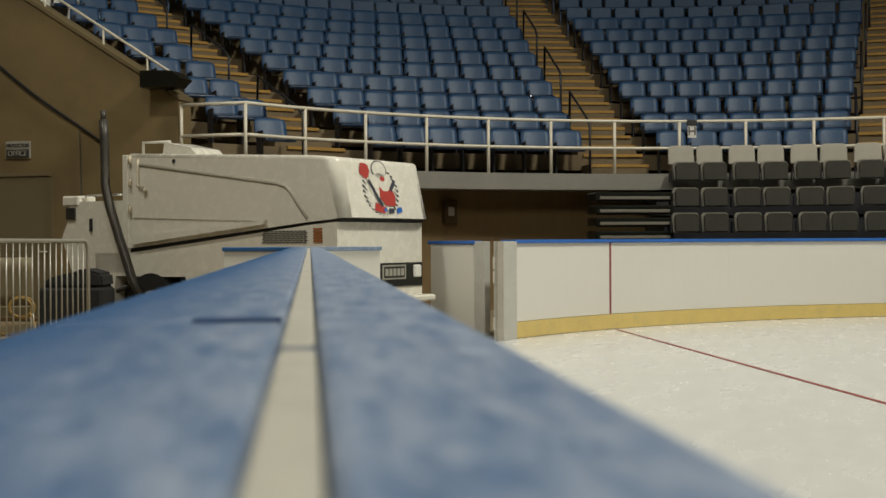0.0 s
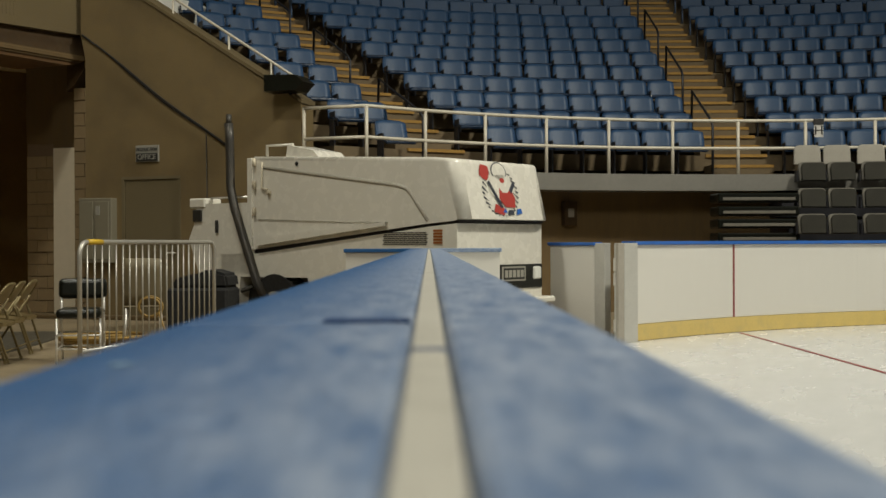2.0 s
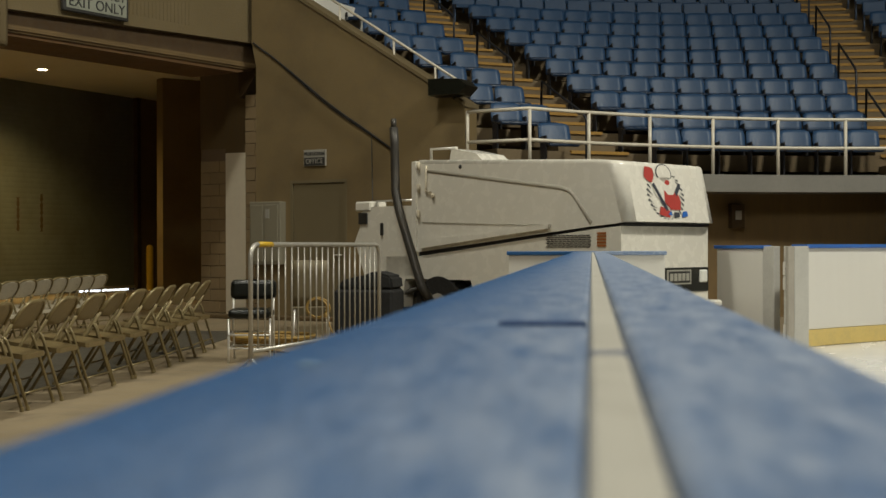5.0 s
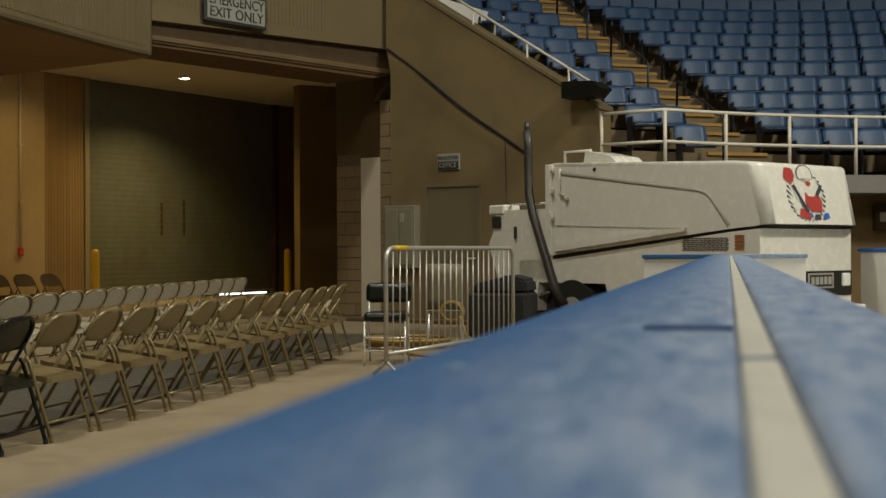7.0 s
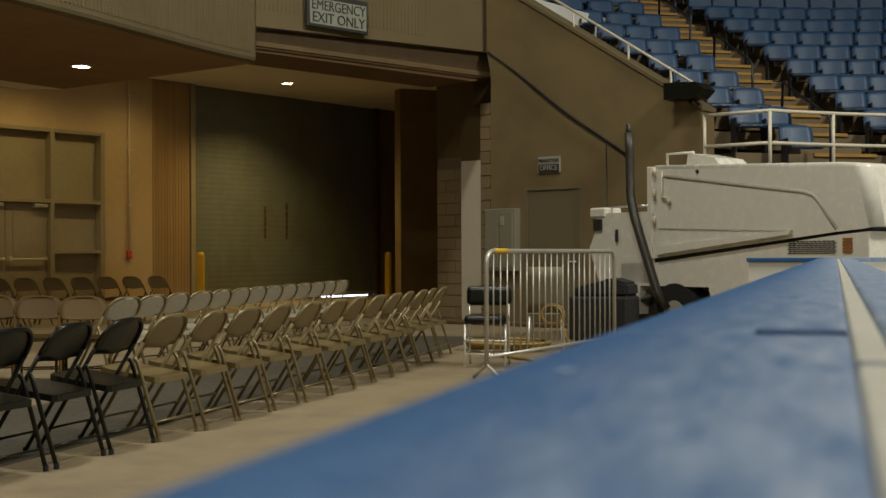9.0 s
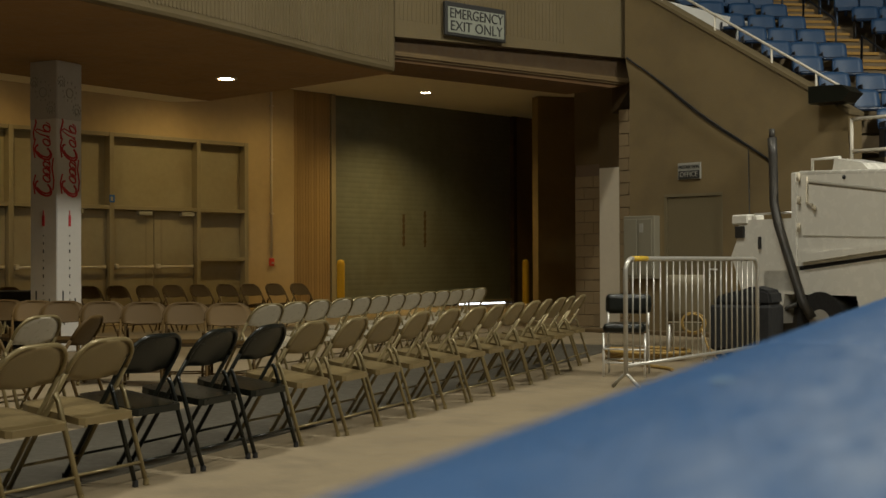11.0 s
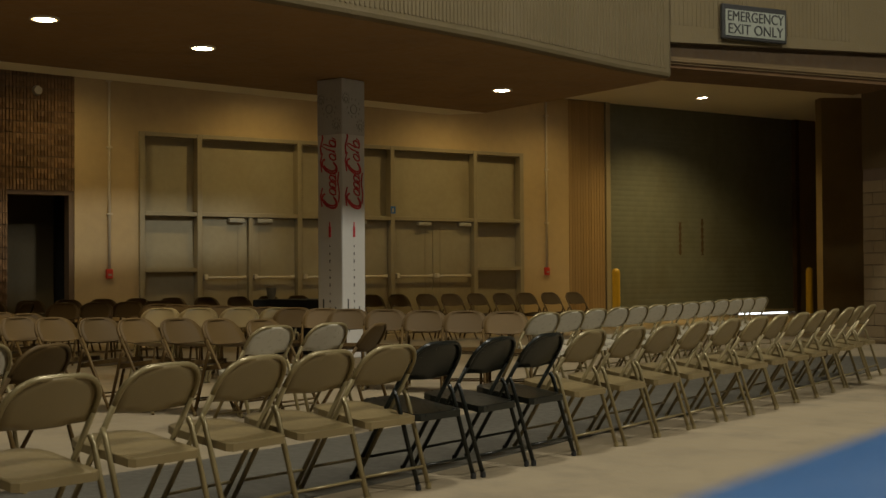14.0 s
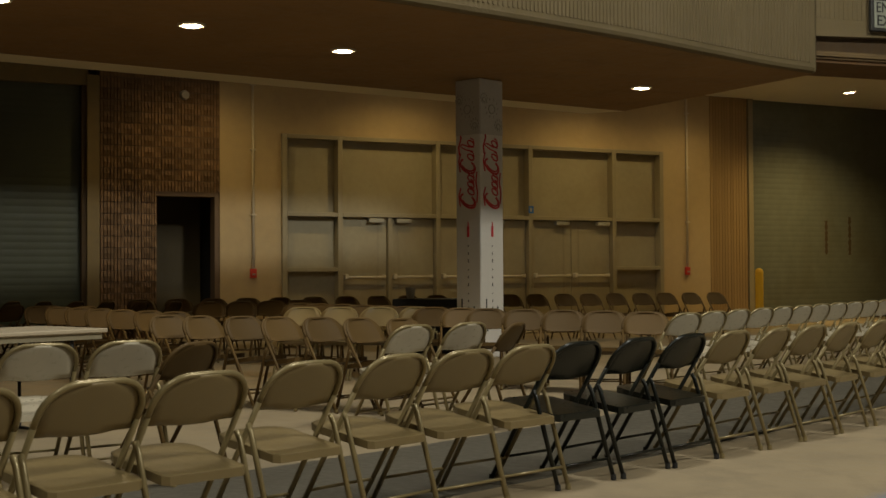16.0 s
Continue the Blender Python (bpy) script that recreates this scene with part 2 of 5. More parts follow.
M_EXITSIGN = mat("sign_grey_green", (0.25, 0.26, 0.21), 0.5, var=0.05, scale=6)
M_CEIL = mat("white_ceiling_paint", (0.76, 0.74, 0.68), 0.8, var=0.05, scale=1.0)
M_TRIMLT = mat("worn_white_trim", (0.52, 0.49, 0.42), 0.4, var=0.1, scale=6)
M_UNDERBOWL = mat("brown_ribbed_panel", (0.17, 0.11, 0.045), 0.7, var=0.2, scale=2, stretch=(1, 1, 0.15))
M_SEAM = mat("dark_blue_seam", (0.012, 0.05, 0.16), 0.5)
M_ROOF = mat("roof_deck", (0.10, 0.09, 0.08), 0.9)

# ---- mesh helpers ----


def cube(bm, sx, sy, sz, m=None, bevel=0.0, seg=1):
    """A box of that size, standing on the origin of m."""
    r = bmesh.ops.create_cube(bm, size=1.0)
    vs = r["verts"]
    bmesh.ops.scale(bm, vec=(sx, sy, sz), verts=vs)
    bmesh.ops.translate(bm, vec=(0, 0, sz / 2), verts=vs)
    if bevel:
        es = list({e for v in vs for e in v.link_edges})
        g = bmesh.ops.bevel(bm, geom=es, offset=bevel, segments=seg, affect="EDGES", profile=0.5)
        vs = list({v for f in g["faces"] for v in f.verts} | {v for v in vs if v.is_valid})
    if m is not None:
        bmesh.ops.transform(bm, matrix=m, verts=vs)
    return vs


def span(bm, x0, x1, y0, y1, z0, z1, bevel=0.0):
    return cube(bm, x1 - x0, y1 - y0, z1 - z0, pose((x0 + x1) / 2, (y0 + y1) / 2, z0), bevel)


def tube(bm, pts, r, n=8, closed=False):
    """A round bar along pts, with mitred bends."""
    pts = [Vector(p) for p in pts]
    rings = []
    k = len(pts)
    up = None
    for i, p in enumerate(pts):
        a = pts[i - 1] if (i or closed) else p
        b = pts[(i + 1) % k] if (i < k - 1 or closed) else p
        d = ((p - a).normalized() + (b - p).normalized()).normalized() if a != p and b != p else (b - a).normalized()
        if up is None:
            up = Vector((0, 0, 1)) if abs(d.z) < 0.9 else Vector((1, 0, 0))
        s = d.cross(up).normalized()
        up = s.cross(d).normalized()
        rings.append([bm.verts.new(p + r * (math.cos(q) * s + math.sin(q) * up)) for q in (2 * math.pi * j / n for j in range(n))])
    for i in range(k - (0 if closed else 1)):
        A, B = rings[i], rings[(i + 1) % k]
        for j in range(n):
            bm.faces.new((A[j], A[(j + 1) % n], B[(j + 1) % n], B[j])).smooth = True
    if not closed:
        bm.faces.new(rings[0][::-1])
        bm.faces.new(rings[-1])


def prism(bm, outline, m0, depth):
    """An outline (x, z) made solid along +y by depth, then placed by m0."""
    a = [bm.verts.new(m0 @ Vector((x, 0, z))) for x, z in outline]
    b = [bm.verts.new(m0 @ Vector((x, depth, z))) for x, z in outline]
    n = len(a)
    bm.faces.new(a), bm.faces.new(b[::-1])
    for i in range(n):
        bm.faces.new((a[i], b[i], b[(i + 1) % n], a[(i + 1) % n]))


def sheet(bm, grid, off):
    """A curved plate: a grid of points, made thick by the offset."""
    off = Vector(off)
    f = [[bm.verts.new(p) for p in r] for r in grid]
    b = [[bm.verts.new(Vector(p) + off) for p in r] for r in grid]
    nr, nc = len(grid), len(grid[0])
    for i in range(nr - 1):
        for j in range(nc - 1):
            bm.faces.new((f[i][j], f[i][j + 1], f[i + 1][j + 1], f[i + 1][j])).smooth = True
            bm.faces.new((b[i][j], b[i + 1][j], b[i + 1][j + 1], b[i][j + 1])).smooth = True
    rim = [(0, j) for j in range(nc)] + [(i, nc - 1) for i in range(1, nr)] + [(nr - 1, j) for j in range(nc - 2, -1, -1)] + [(i, 0) for i in range(nr - 2, 0, -1)]
    for (i, j), (k, l) in zip(rim, rim[1:] + rim[:1]):
        bm.faces.new((f[i][j], b[i][j], b[k][l], f[k][l]))


def link(name, bm, material, parent=None, label="", kind=""):
    bmesh.ops.recalc_face_normals(bm, faces=bm.faces)
    me = bpy.data.meshes.new(name)
    bm.to_mesh(me)
    bm.free()
    me.materials.append(material)
    ob = new(name, me)
    if parent is not None:
        ob.parent = parent
    if label or kind:
        tagged(ob, label=label, kind=kind)
    return ob


def part(name, bm, material, parent, label=""):
    return link(name, bm, material, parent, label)


def share(name, me, parent, m):
    ob = new(name, me)
    ob.parent = parent
    ob.matrix_basis = m
    return ob


def thing(name, m, label, category, group=""):
    ob = new(name)
    ob.matrix_basis = m
    return tagged(ob, label=label, category=category, group=group)


def setting(name, bm, material, label="", category=""):
    ob = link(name, bm, material)
    return tagged(ob, label=label, category=category, kind="structure")


def boxes(name, material, *spans, label="", category=""):
    bm = bmesh.new()
    for s in spans:
        span(bm, *s)
    return setting(name, bm, material, label, category)


def letters(name, body, size, material, parent, m, sx=1.0):
    cu = bpy.data.curves.new(name, "FONT")
    cu.body, cu.size, cu.extrude, cu.align_x, cu.align_y = body, size, 0.004, "CENTER", "CENTER"
    tmp = bpy.data.objects.new(name, cu)
    scene.collection.objects.link(tmp)
    bpy.context.view_layer.update()
    me = bpy.data.meshes.new_from_object(tmp.evaluated_get(bpy.context.evaluated_depsgraph_get()))
    bpy.data.objects.remove(tmp)
    me.materials.clear()
    me.materials.append(material)
    ob = new(name, me)
    ob.parent = parent
    ob.matrix_basis = m @ Matrix.Diagonal((sx, 1, 1, 1))
    return ob


# ---- floor, ice, roof ----
BAZ = 20.5                                   # heading of the near dasher board
BD = Vector((-math.sin(radians(BAZ)), math.cos(radians(BAZ)), 0))
BR = Vector((BD.y, -BD.x, 0))                # towards the ice
CAP = 1.07
BOARD_C, BOARD_R = Vector((6.29, 10.82)), 9.78   # far rounded corner of the rink


def bpos(along, right, z=0.0):
    return BD * along + BR * right + Vector((0, 0, z))


bm = bmesh.new()
span(bm, -40, 40, -30, 45, -0.3, 0.0)
setting("floor", bm, M_CONC, "tan concrete arena floor with stains", "floor")

bm = bmesh.new()                             # the ice sheet inside the boards
edge = [bpos(-12, 0.1), bpos(14.2, 0.1)]
arc0 = math.atan2(14.35 - BOARD_C.y, -2.9 - BOARD_C.x)
for i in range(25):
    a = arc0 + (radians(70) - arc0) * i / 24
    edge.append(Vector((BOARD_C.x + BOARD_R * math.cos(a), BOARD_C.y + BOARD_R * math.sin(a), 0)))
edge += [Vector((30, 19, 0)), Vector((30, -14, 0))]
bm.faces.new([bm.verts.new((p.x, p.y, 0.006)) for p in edge])
setting("ice", bm, M_ICE, "white rink ice with faint skate marks", "ice")

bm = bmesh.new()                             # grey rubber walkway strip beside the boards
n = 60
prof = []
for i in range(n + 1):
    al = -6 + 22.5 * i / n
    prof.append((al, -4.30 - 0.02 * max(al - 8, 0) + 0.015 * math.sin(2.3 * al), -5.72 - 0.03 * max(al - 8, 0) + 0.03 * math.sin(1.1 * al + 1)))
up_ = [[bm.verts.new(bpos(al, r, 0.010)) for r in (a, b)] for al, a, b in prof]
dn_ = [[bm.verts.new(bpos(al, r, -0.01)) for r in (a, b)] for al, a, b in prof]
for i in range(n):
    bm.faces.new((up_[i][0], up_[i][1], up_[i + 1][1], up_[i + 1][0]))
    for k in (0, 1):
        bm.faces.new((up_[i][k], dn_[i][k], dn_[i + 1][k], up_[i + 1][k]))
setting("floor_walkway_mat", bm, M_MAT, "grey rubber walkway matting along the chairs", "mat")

boxes("roof", M_ROOF, (-40, 40, -30, 45, 16, 16.3), label="dark arena roof deck", category="roof")
boxes("wall_south", M_WALL, (-40, 40, -30.3, -30, 0, 16), label="plain closing wall", category="wall")
boxes("wall_east", M_WALL, (40, 40.3, -30, 45, 0, 16), label="plain closing wall", category="wall")
boxes("wall_north", M_WALL, (-40, 40, 45, 45.3, 0, 16), label="plain closing wall", category="wall")

# ---- lobby: back wall with doors, shutters, soffit ----
XW = -22.4
# wall pieces leave openings for the two shutters and the side doorway
wl = bmesh.new()
prism(wl, [(7.11, 0), (8.34, 0), (8.34, 3.74), (17.04, 3.74), (17.04, 0), (18.42, 0), (18.42, 5.6), (7.11, 5.6)], Matrix.Translation((XW, 0, 0)) @ Matrix.Rotation(radians(90), 4, "Z"), 0.3)
setting("wall_lobby", wl, M_BACKWALL, "tan painted lobby wall", "wall")
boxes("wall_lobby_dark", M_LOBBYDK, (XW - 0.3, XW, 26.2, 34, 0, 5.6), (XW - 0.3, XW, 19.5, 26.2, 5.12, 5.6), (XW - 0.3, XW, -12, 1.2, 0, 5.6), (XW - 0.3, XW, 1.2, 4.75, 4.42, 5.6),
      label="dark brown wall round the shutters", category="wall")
# near-black colour stands in for the unlit depth behind the openings
boxes("wall_lobby_back", M_DARK, (XW - 1.6, XW - 1.4, 0, 30, 0, 5.6), label="closing wall coloured black for the unlit depth behind the openings", category="wall")
boxes("wall_lobby_end", M_BROWNWALL, (XW - 1.6, -12.4, 34, 34.3, 0, 5.6), label="dark end wall of the passage", category="wall")
boxes("ceiling", M_CEIL, (XW - 1.6, -12.35, 12.0, 34, 5.05, 5.6), (XW - 1.6, -16.5, -12, 12.0, 5.05, 5.6), label="white painted passage ceiling", category="ceiling")

# ribbed panel between the tan wall and the shutter, slat by slat
panel = boxes("wall_rib_panel", M_MORTAR, (XW - 0.3, XW - 0.02, 18.42, 19.5, 0, 5.6), label="orange-brown ribbed wall panel", category="wall")
bm = bmesh.new()
span(bm, -0.02, 0.012, -0.0395, 0.0395, 0, 5.04, 0.006)
slat = link("slat", bm, M_RIB, panel)
slat.matrix_basis = pose(XW - 0.01, 18.47, 0)
for i in range(1, 13):
    share("slat", slat.data, panel, pose(XW - 0.01, 18.47 + i * 0.082, 0))

# rough split-face block wall with the dark doorway
bw = boxes("wall_block", M_MORTAR, (XW - 0.3, XW - 0.03, 4.95, 5.95, 0, 5.35), (XW - 0.3, XW - 0.03, 5.95, 7.02, 2.53, 5.35), (XW - 0.3, XW - 0.03, 7.02, 7.11, 0, 5.35),
           label="rough brown split-face block wall", category="wall")
bm = bmesh.new()
for j in range(6):                            # fluted, broken face
    y = -0.163 + j * 0.065
    d = 0.012 * math.sin(j * 5.3)
    prism(bm, [(-0.02, 0.006), (0.03 + d, 0.008), (0.036 - d, 0.1), (0.024 + d, 0.19), (-0.02, 0.194)], pose(0, y - 0.024, 0), 0.048)
blk = link("block", bm, M_BRICK, bw)
first = True
rng = random.Random(4)
for r in range(26):
    for c in range(6):
        y, z, sy = 5.13 + c * 0.36, r * 0.2, 0.92
        if y > 5.7 and z < 2.5:
            if c > 2:
                continue
            y, sy = 5.81, 0.7
        m = pose(XW - 0.03 + rng.uniform(-0.008, 0.016), y, z) @ Matrix.Diagonal((1, sy, 1, 1))
        if first:
            blk.matrix_basis, first = m, False
        else:
            share("block", blk.data, bw, m)
# door tan taken down to near black for the shade of the recess
boxes("doorway_recess", M_DOORSHADED, (XW - 1.3, XW - 1.2, 5.8, 7.1, 0, 2.6), label="tan door deep in the doorway, recess shade in its colour", category="door")
boxes("trim_jamb", M_LOBBYDK, (XW - 0.1, XW + 0.06, 4.72, 4.93, 0, 4.6), label="brown steel jamb of the shutter", category="trim")


def shutter(name, y0, y1, top, label, paint=M_SHUTTER):
    t = thing(name, pose(XW - 0.12, y0, 0), label, "roller shutter")
    w = y1 - y0
    bm = bmesh.new()
    n = int(top / 0.12)
    prof = []
    for i in range(n):
        z = i * top / n
        prof += [(0.0, z + 0.004), (0.002, z + 0.03), (0.0026, z + 0.06), (0.0016, z + 0.095), (0.0, z + top / n - 0.004)]
    a = [bm.verts.new((x, 0.05, z)) for x, z in prof]
    b = [bm.verts.new((x, w - 0.05, z)) for x, z in prof]
    for i in range(len(a) - 1):
        bm.faces.new((a[i], b[i], b[i + 1], a[i + 1]))
    bmesh.ops.translate(bm, vec=(0, 0, 0.09), verts=bm.verts)
    part("curtain", bm, paint, t)
    for yy in (0.0, w):
        bm = bmesh.new()
        span(bm, -0.06, 0.135, yy - 0.07, yy + 0.07, 0, top, 0.006)
        part("guide_rail", bm, M_FRAME if yy == 0.0 else M_HEADER, t)
    bm = bmesh.new()
    span(bm, -0.02, 0.05, 0.05, w - 0.05, 0.05, 0.13, 0.01)
    part("bottom_bar", bm, M_FRAME, t)
    return t


sh = shutter("shutter", 19.6, 26.1, 5.12, "tall closed grey-green roller shutter with rust streaks")
rust = mat("rust", (0.085, 0.058, 0.032), 0.8)
for k, (yy, zz, h) in enumerate(((2.4, 1.5, 0.8), (3.15, 1.5, 0.9))):
    bm = bmesh.new()
    n = 14
    prof = [(0.012 + 0.05 * abs(math.sin(j * 1.9 + k)), zz + j * h / n) for j in range(n + 1)]
    vs = [bm.verts.new((0.007, yy - w, z)) for w, z in prof] + [bm.verts.new((0.007, yy + 0.8 * w, z + 0.01)) for w, z in prof[::-1]]
    bm.faces.new(vs)
    part("rust_streak", bm, rust, sh, "brown rust streak")
shutter("shutter", 1.3, 4.7, 4.42, "closed green roller shutter, weak light darkened into its colour", M_SHUTTERDIM)
boxes("daylight_strip", M_GAPLIGHT, (XW - 0.3, XW - 0.28, 24.2, 26.0, 0.0, 0.09), label="thin strip of daylight under the shutter", category="light gap")

# far door in the dark wall right of the shutter
d = thing("side_door", pose(XW - 0.022, 28.04, 0), "brown wooden side door with a dark lock plate", "door")
bm = bmesh.new()
span(bm, -0.03, 0.03, -0.6, 0.75, 0, 3.6, 0.008)
part("door_leaf", bm, M_SIDEDOOR, d)
bm = bmesh.new()
span(bm, 0.03, 0.06, -0.82, -0.66, 1.3, 1.52, 0.02)
part("lock_plate", bm, M_BLACK, d)


def bollard(x, y):
    b = thing("bollard", pose(x, y, 0), "yellow painted steel bollard on the concrete floor", "bollard", "shutter bollards")
    bm = bmesh.new()
    bmesh.ops.create_cone(bm, cap_ends=True, segments=16, radius1=0.09, radius2=0.09, depth=1.1, matrix=pose(0, 0, 0.55))
    bmesh.ops.create_uvsphere(bm, u_segments=16, v_segments=6, radius=0.09, matrix=pose(0, 0, 1.1))
    part("post", bm, M_BOLLARD, b)
    bm = bmesh.new()
    bmesh.ops.create_cone(bm, cap_ends=True, segments=16, radius1=0.13, radius2=0.12, depth=0.02, matrix=pose(0, 0, 0.01))
    part("base_plate", bm, M_GALV, b)


bollard(-21.7, 19.2)
bollard(-21.7, 25.7)

# the great door frame: mullions, shelves, leaves
fr = thing("entrance_door_frame", pose(XW, 8.34, 0), "tall tan-painted steel frame with three pairs of closed doors", "door frame")
ys = [0.0, 1.12, 3.22, 5.36, 7.45, 8.70]
for i, y in enumerate(ys):
    bm = bmesh.new()
    span(bm, -0.16, 0.06, y - 0.05, y + 0.05, 0, 3.74, 0.006)
    part("mullion", bm, M_FRAME, fr)
for y0, y1 in zip(ys, ys[1:]):
    for z in (3.66, 2.2):
        bm = bmesh.new()
        span(bm, -0.16, 0.055, y0 + 0.052, y1 - 0.052, z, z + 0.08, 0.006)
        part("transom", bm, M_FRAME, fr)
    bm = bmesh.new()
    span(bm, -0.3, -0.13, y0 + 0.052, y1 - 0.052, 2.282, 3.658)
    part("upper_panel", bm, M_PANEL, fr)
for y0, y1 in ((ys[0], ys[1]), (ys[4], ys[5])):
    bm = bmesh.new()
    span(bm, -0.3, -0.13, y0 + 0.052, y1 - 0.052, 0, 2.198)
    part("side_panel", bm, M_PANEL, fr)
    bm = bmesh.new()
    span(bm, -0.128, 0.05, y0 + 0.052, y1 - 0.052, 1.16, 1.24, 0.006)
    part("shelf_rail", bm, M_FRAME, fr)
for k in range(3):
    a, b = ys[1 + k] + 0.07, ys[2 + k] - 0.07
    mid = (a + b) / 2
    if k < 2:
        bm = bmesh.new()
        span(bm, -0.14, 0.04, mid - 0.04, mid + 0.04, 0, 2.2, 0.005)
        part("centre_post", bm, M_FRAME, fr)
    g = 0.045 if k < 2 else 0.006
    for s, (p, q) in enumerate(((a, mid - g), (mid + g, b))):
        bm = bmesh.new()
        span(bm, -0.1, -0.05, p, q, 0.01, 2.19, 0.004)
        leaf = part("door_leaf", bm, M_PANEL, fr)
        bm = bmesh.new()
        span(bm, -0.052, -0.046, (q - 0.2 if s == 0 else p + 0.16), (q - 0.16 if s == 0 else p + 0.2), 0.2, 2.1)
        part("astragal", bm, M_FRAME, leaf)
        bm = bmesh.new()
        tube(bm, [(0.03, p + 0.06, 1.05), (0.03, q - 0.06, 1.05)], 0.022, 8)
        span(bm, -0.05, 0.05, p + 0.03, p + 0.1, 1.01, 1.11, 0.01)
        span(bm, -0.05, 0.04, q - 0.1, q - 0.04, 1.02, 1.09, 0.01)
        part("panic_bar", bm, M_RAIL, leaf, "bright steel panic bar")
        bm = bmesh.new()
        c = q - 0.25 if s == 0 else p + 0.25
        if k == 2 and s == 1:
            c = q - 0.2
        span(bm, -0.05, 0.06, c - 0.16, c + 0.16, 2.1, 2.18, 0.01)
        part("door_closer", bm, M_SIGNWHITE, leaf, "pale door closer box")
st = thing("access_sticker", pose(XW + 0.062, 13.7, 2.34), "small blue access sticker on the door frame", "sticker")
bm = bmesh.new()
span(bm, 0, 0.004, -0.06, 0.06, 0, 0.15)
part("sheet", bm, M_BLUEPAINT, st)
bm = bmesh.new()
span(bm, 0.004, 0.006, -0.03, 0.02, 0.03, 0.11)
part("mark", bm, M_SIGNWHITE, st, "white mark")

for y in (7.73, 17.75):
    p = thing("conduit", pose(XW + 0.03, y, 0), "cream steel conduit running down the tan wall", "conduit", "wall conduits")
    bm = bmesh.new()
    tube(bm, [(0, 0, 1.22), (0, 0, 5.05)], 0.025, 8)
    part("pipe", bm, M_CREAM, p)
    for z in (2.2, 3.4, 4.6):
        bm = bmesh.new()
        span(bm, -0.03, 0.032, -0.05, 0.05, z, z + 0.03)
        part("clip", bm, M_CREAM, p)
    a = thing("fire_alarm_pull", pose(XW, y, 1.05), "small red fire alarm pull box on the wall", "fire alarm", "alarm boxes")
    bm = bmesh.new()
    span(bm, 0, 0.06, -0.06, 0.06, 0, 0.17, 0.008)
    part("housing", bm, mat("alarm_red", (0.55, 0.05, 0.03), 0.4), a)
    bm = bmesh.new()
    span(bm, 0.06, 0.072, -0.03, 0.03, 0.05, 0.085, 0.003)
    part("handle", bm, M_SIGNWHITE, a)
bell = thing("wall_speaker", pose(XW, 6.45, 4.35), "small round wall sounder on the block wall", "sounder")
bm = bmesh.new()
bmesh.ops.create_cone(bm, cap_ends=True, segments=20, radius1=0.09, radius2=0.07, depth=0.08, matrix=pose(0.04, 0, 0, 0, 90, 0))
part("rim", bm, M_GREYTRIM, bell)

# soffit of the balcony and its fascia
ZS = 3.7
soff = [(-16.7, 12.0), (-12.5, 12.0)]
knots = [(-12.5, 12.0), (-12.33, 11.0), (-12.0, 9.8), (-11.6, 8.35), (-11.25, 6.7), (-10.95, 5.1), (-10.7, 3.2), (-10.6, 1.2), (-10.6, -6.0)]
fas = []
for i in range(len(knots) - 1):               # a smooth curve through the setting-out points
    p0, p1, p2, p3 = (Vector(knots[min(max(i + k, 0), len(knots) - 1)]) for k in (-1, 0, 1, 2))
    for j in range(6):
        w = j / 6
        c = 0.5 * (2 * p1 + (p2 - p0) * w + (2 * p0 - 5 * p1 + 4 * p2 - p3) * w * w + (3 * p1 - p0 - 3 * p2 + p3) * w ** 3)
        fas.append((c.x, c.y))
fas.append(knots[-1])
bm = bmesh.new()
prof = soff + fas[1:] + [(-15.2, -6.0), (-15.3, 1.2)]
prof = [(x, y) for x, y in prof]
lo = [bm.verts.new((x, y, ZS)) for x, y in prof]
hi = [bm.verts.new((x, y, ZS + 0.25)) for x, y in prof]
bm.faces.new(lo), bm.faces.new(hi[::-1])
for i in range(len(lo)):
    bm.faces.new((lo[i], hi[i], hi[(i + 1) % len(lo)], lo[(i + 1) % len(lo)]))
setting("ceiling_soffit", bm, M_SOFFIT, "dark brown painted soffit under the balcony", "ceiling")
bm = bmesh.new()
strip = [(-16.7, 12.0), (-15.3, 1.2), (-15.2, -6.0), (-15.75, -6.0), (-15.85, 1.2), (-17.2, 11.6)]
lo = [bm.verts.new((x, y, ZS - 0.004)) for x, y in strip]
hi = [bm.verts.new((x, y, ZS + 0.25)) for x, y in strip]
bm.faces.new(lo), bm.faces.new(hi[::-1])
for i in range(len(lo)):
    bm.faces.new((lo[i], hi[i], hi[(i + 1) % len(lo)], lo[(i + 1) % len(lo)]))
setting("trim_soffit_edge", bm, M_BAND, "cream painted strip along the soffit edge", "trim")
# fascia: concrete upstand with vertical ribs, plain at its lower lip
bm = bmesh.new()
f3 = [Vector((x, y, 0)) for x, y in fas]
rings = []
for i, p in enumerate(f3):
    v = (f3[min(i + 1, len(f3) - 1)] - f3[max(i - 1, 0)]).normalized()
    o = Vector((-v.y, v.x, 0))                # outwards, over the rink side
    e = 0.05 if i == 0 else 0.11
    rings.append([bm.verts.new(p + o * a + Vector((0, 0, ZS + z))) for a, z in ((-0.07, 0.004), (e - 0.05, 0.004), (e - 0.015, 0.02), (e, 0.06), (e, 2.2), (-0.07, 2.2))])
for a, b in zip(rings, rings[1:]):
    for k in range(6):
        bm.faces.new((a[k], a[(k + 1) % 6], b[(k + 1) % 6], b[k]))
bm.faces.new(rings[0]), bm.faces.new(rings[-1][::-1])
fa = setting("wall_balcony_fascia", bm, M_FASCIA, "pale ribbed concrete balcony fascia", "wall")
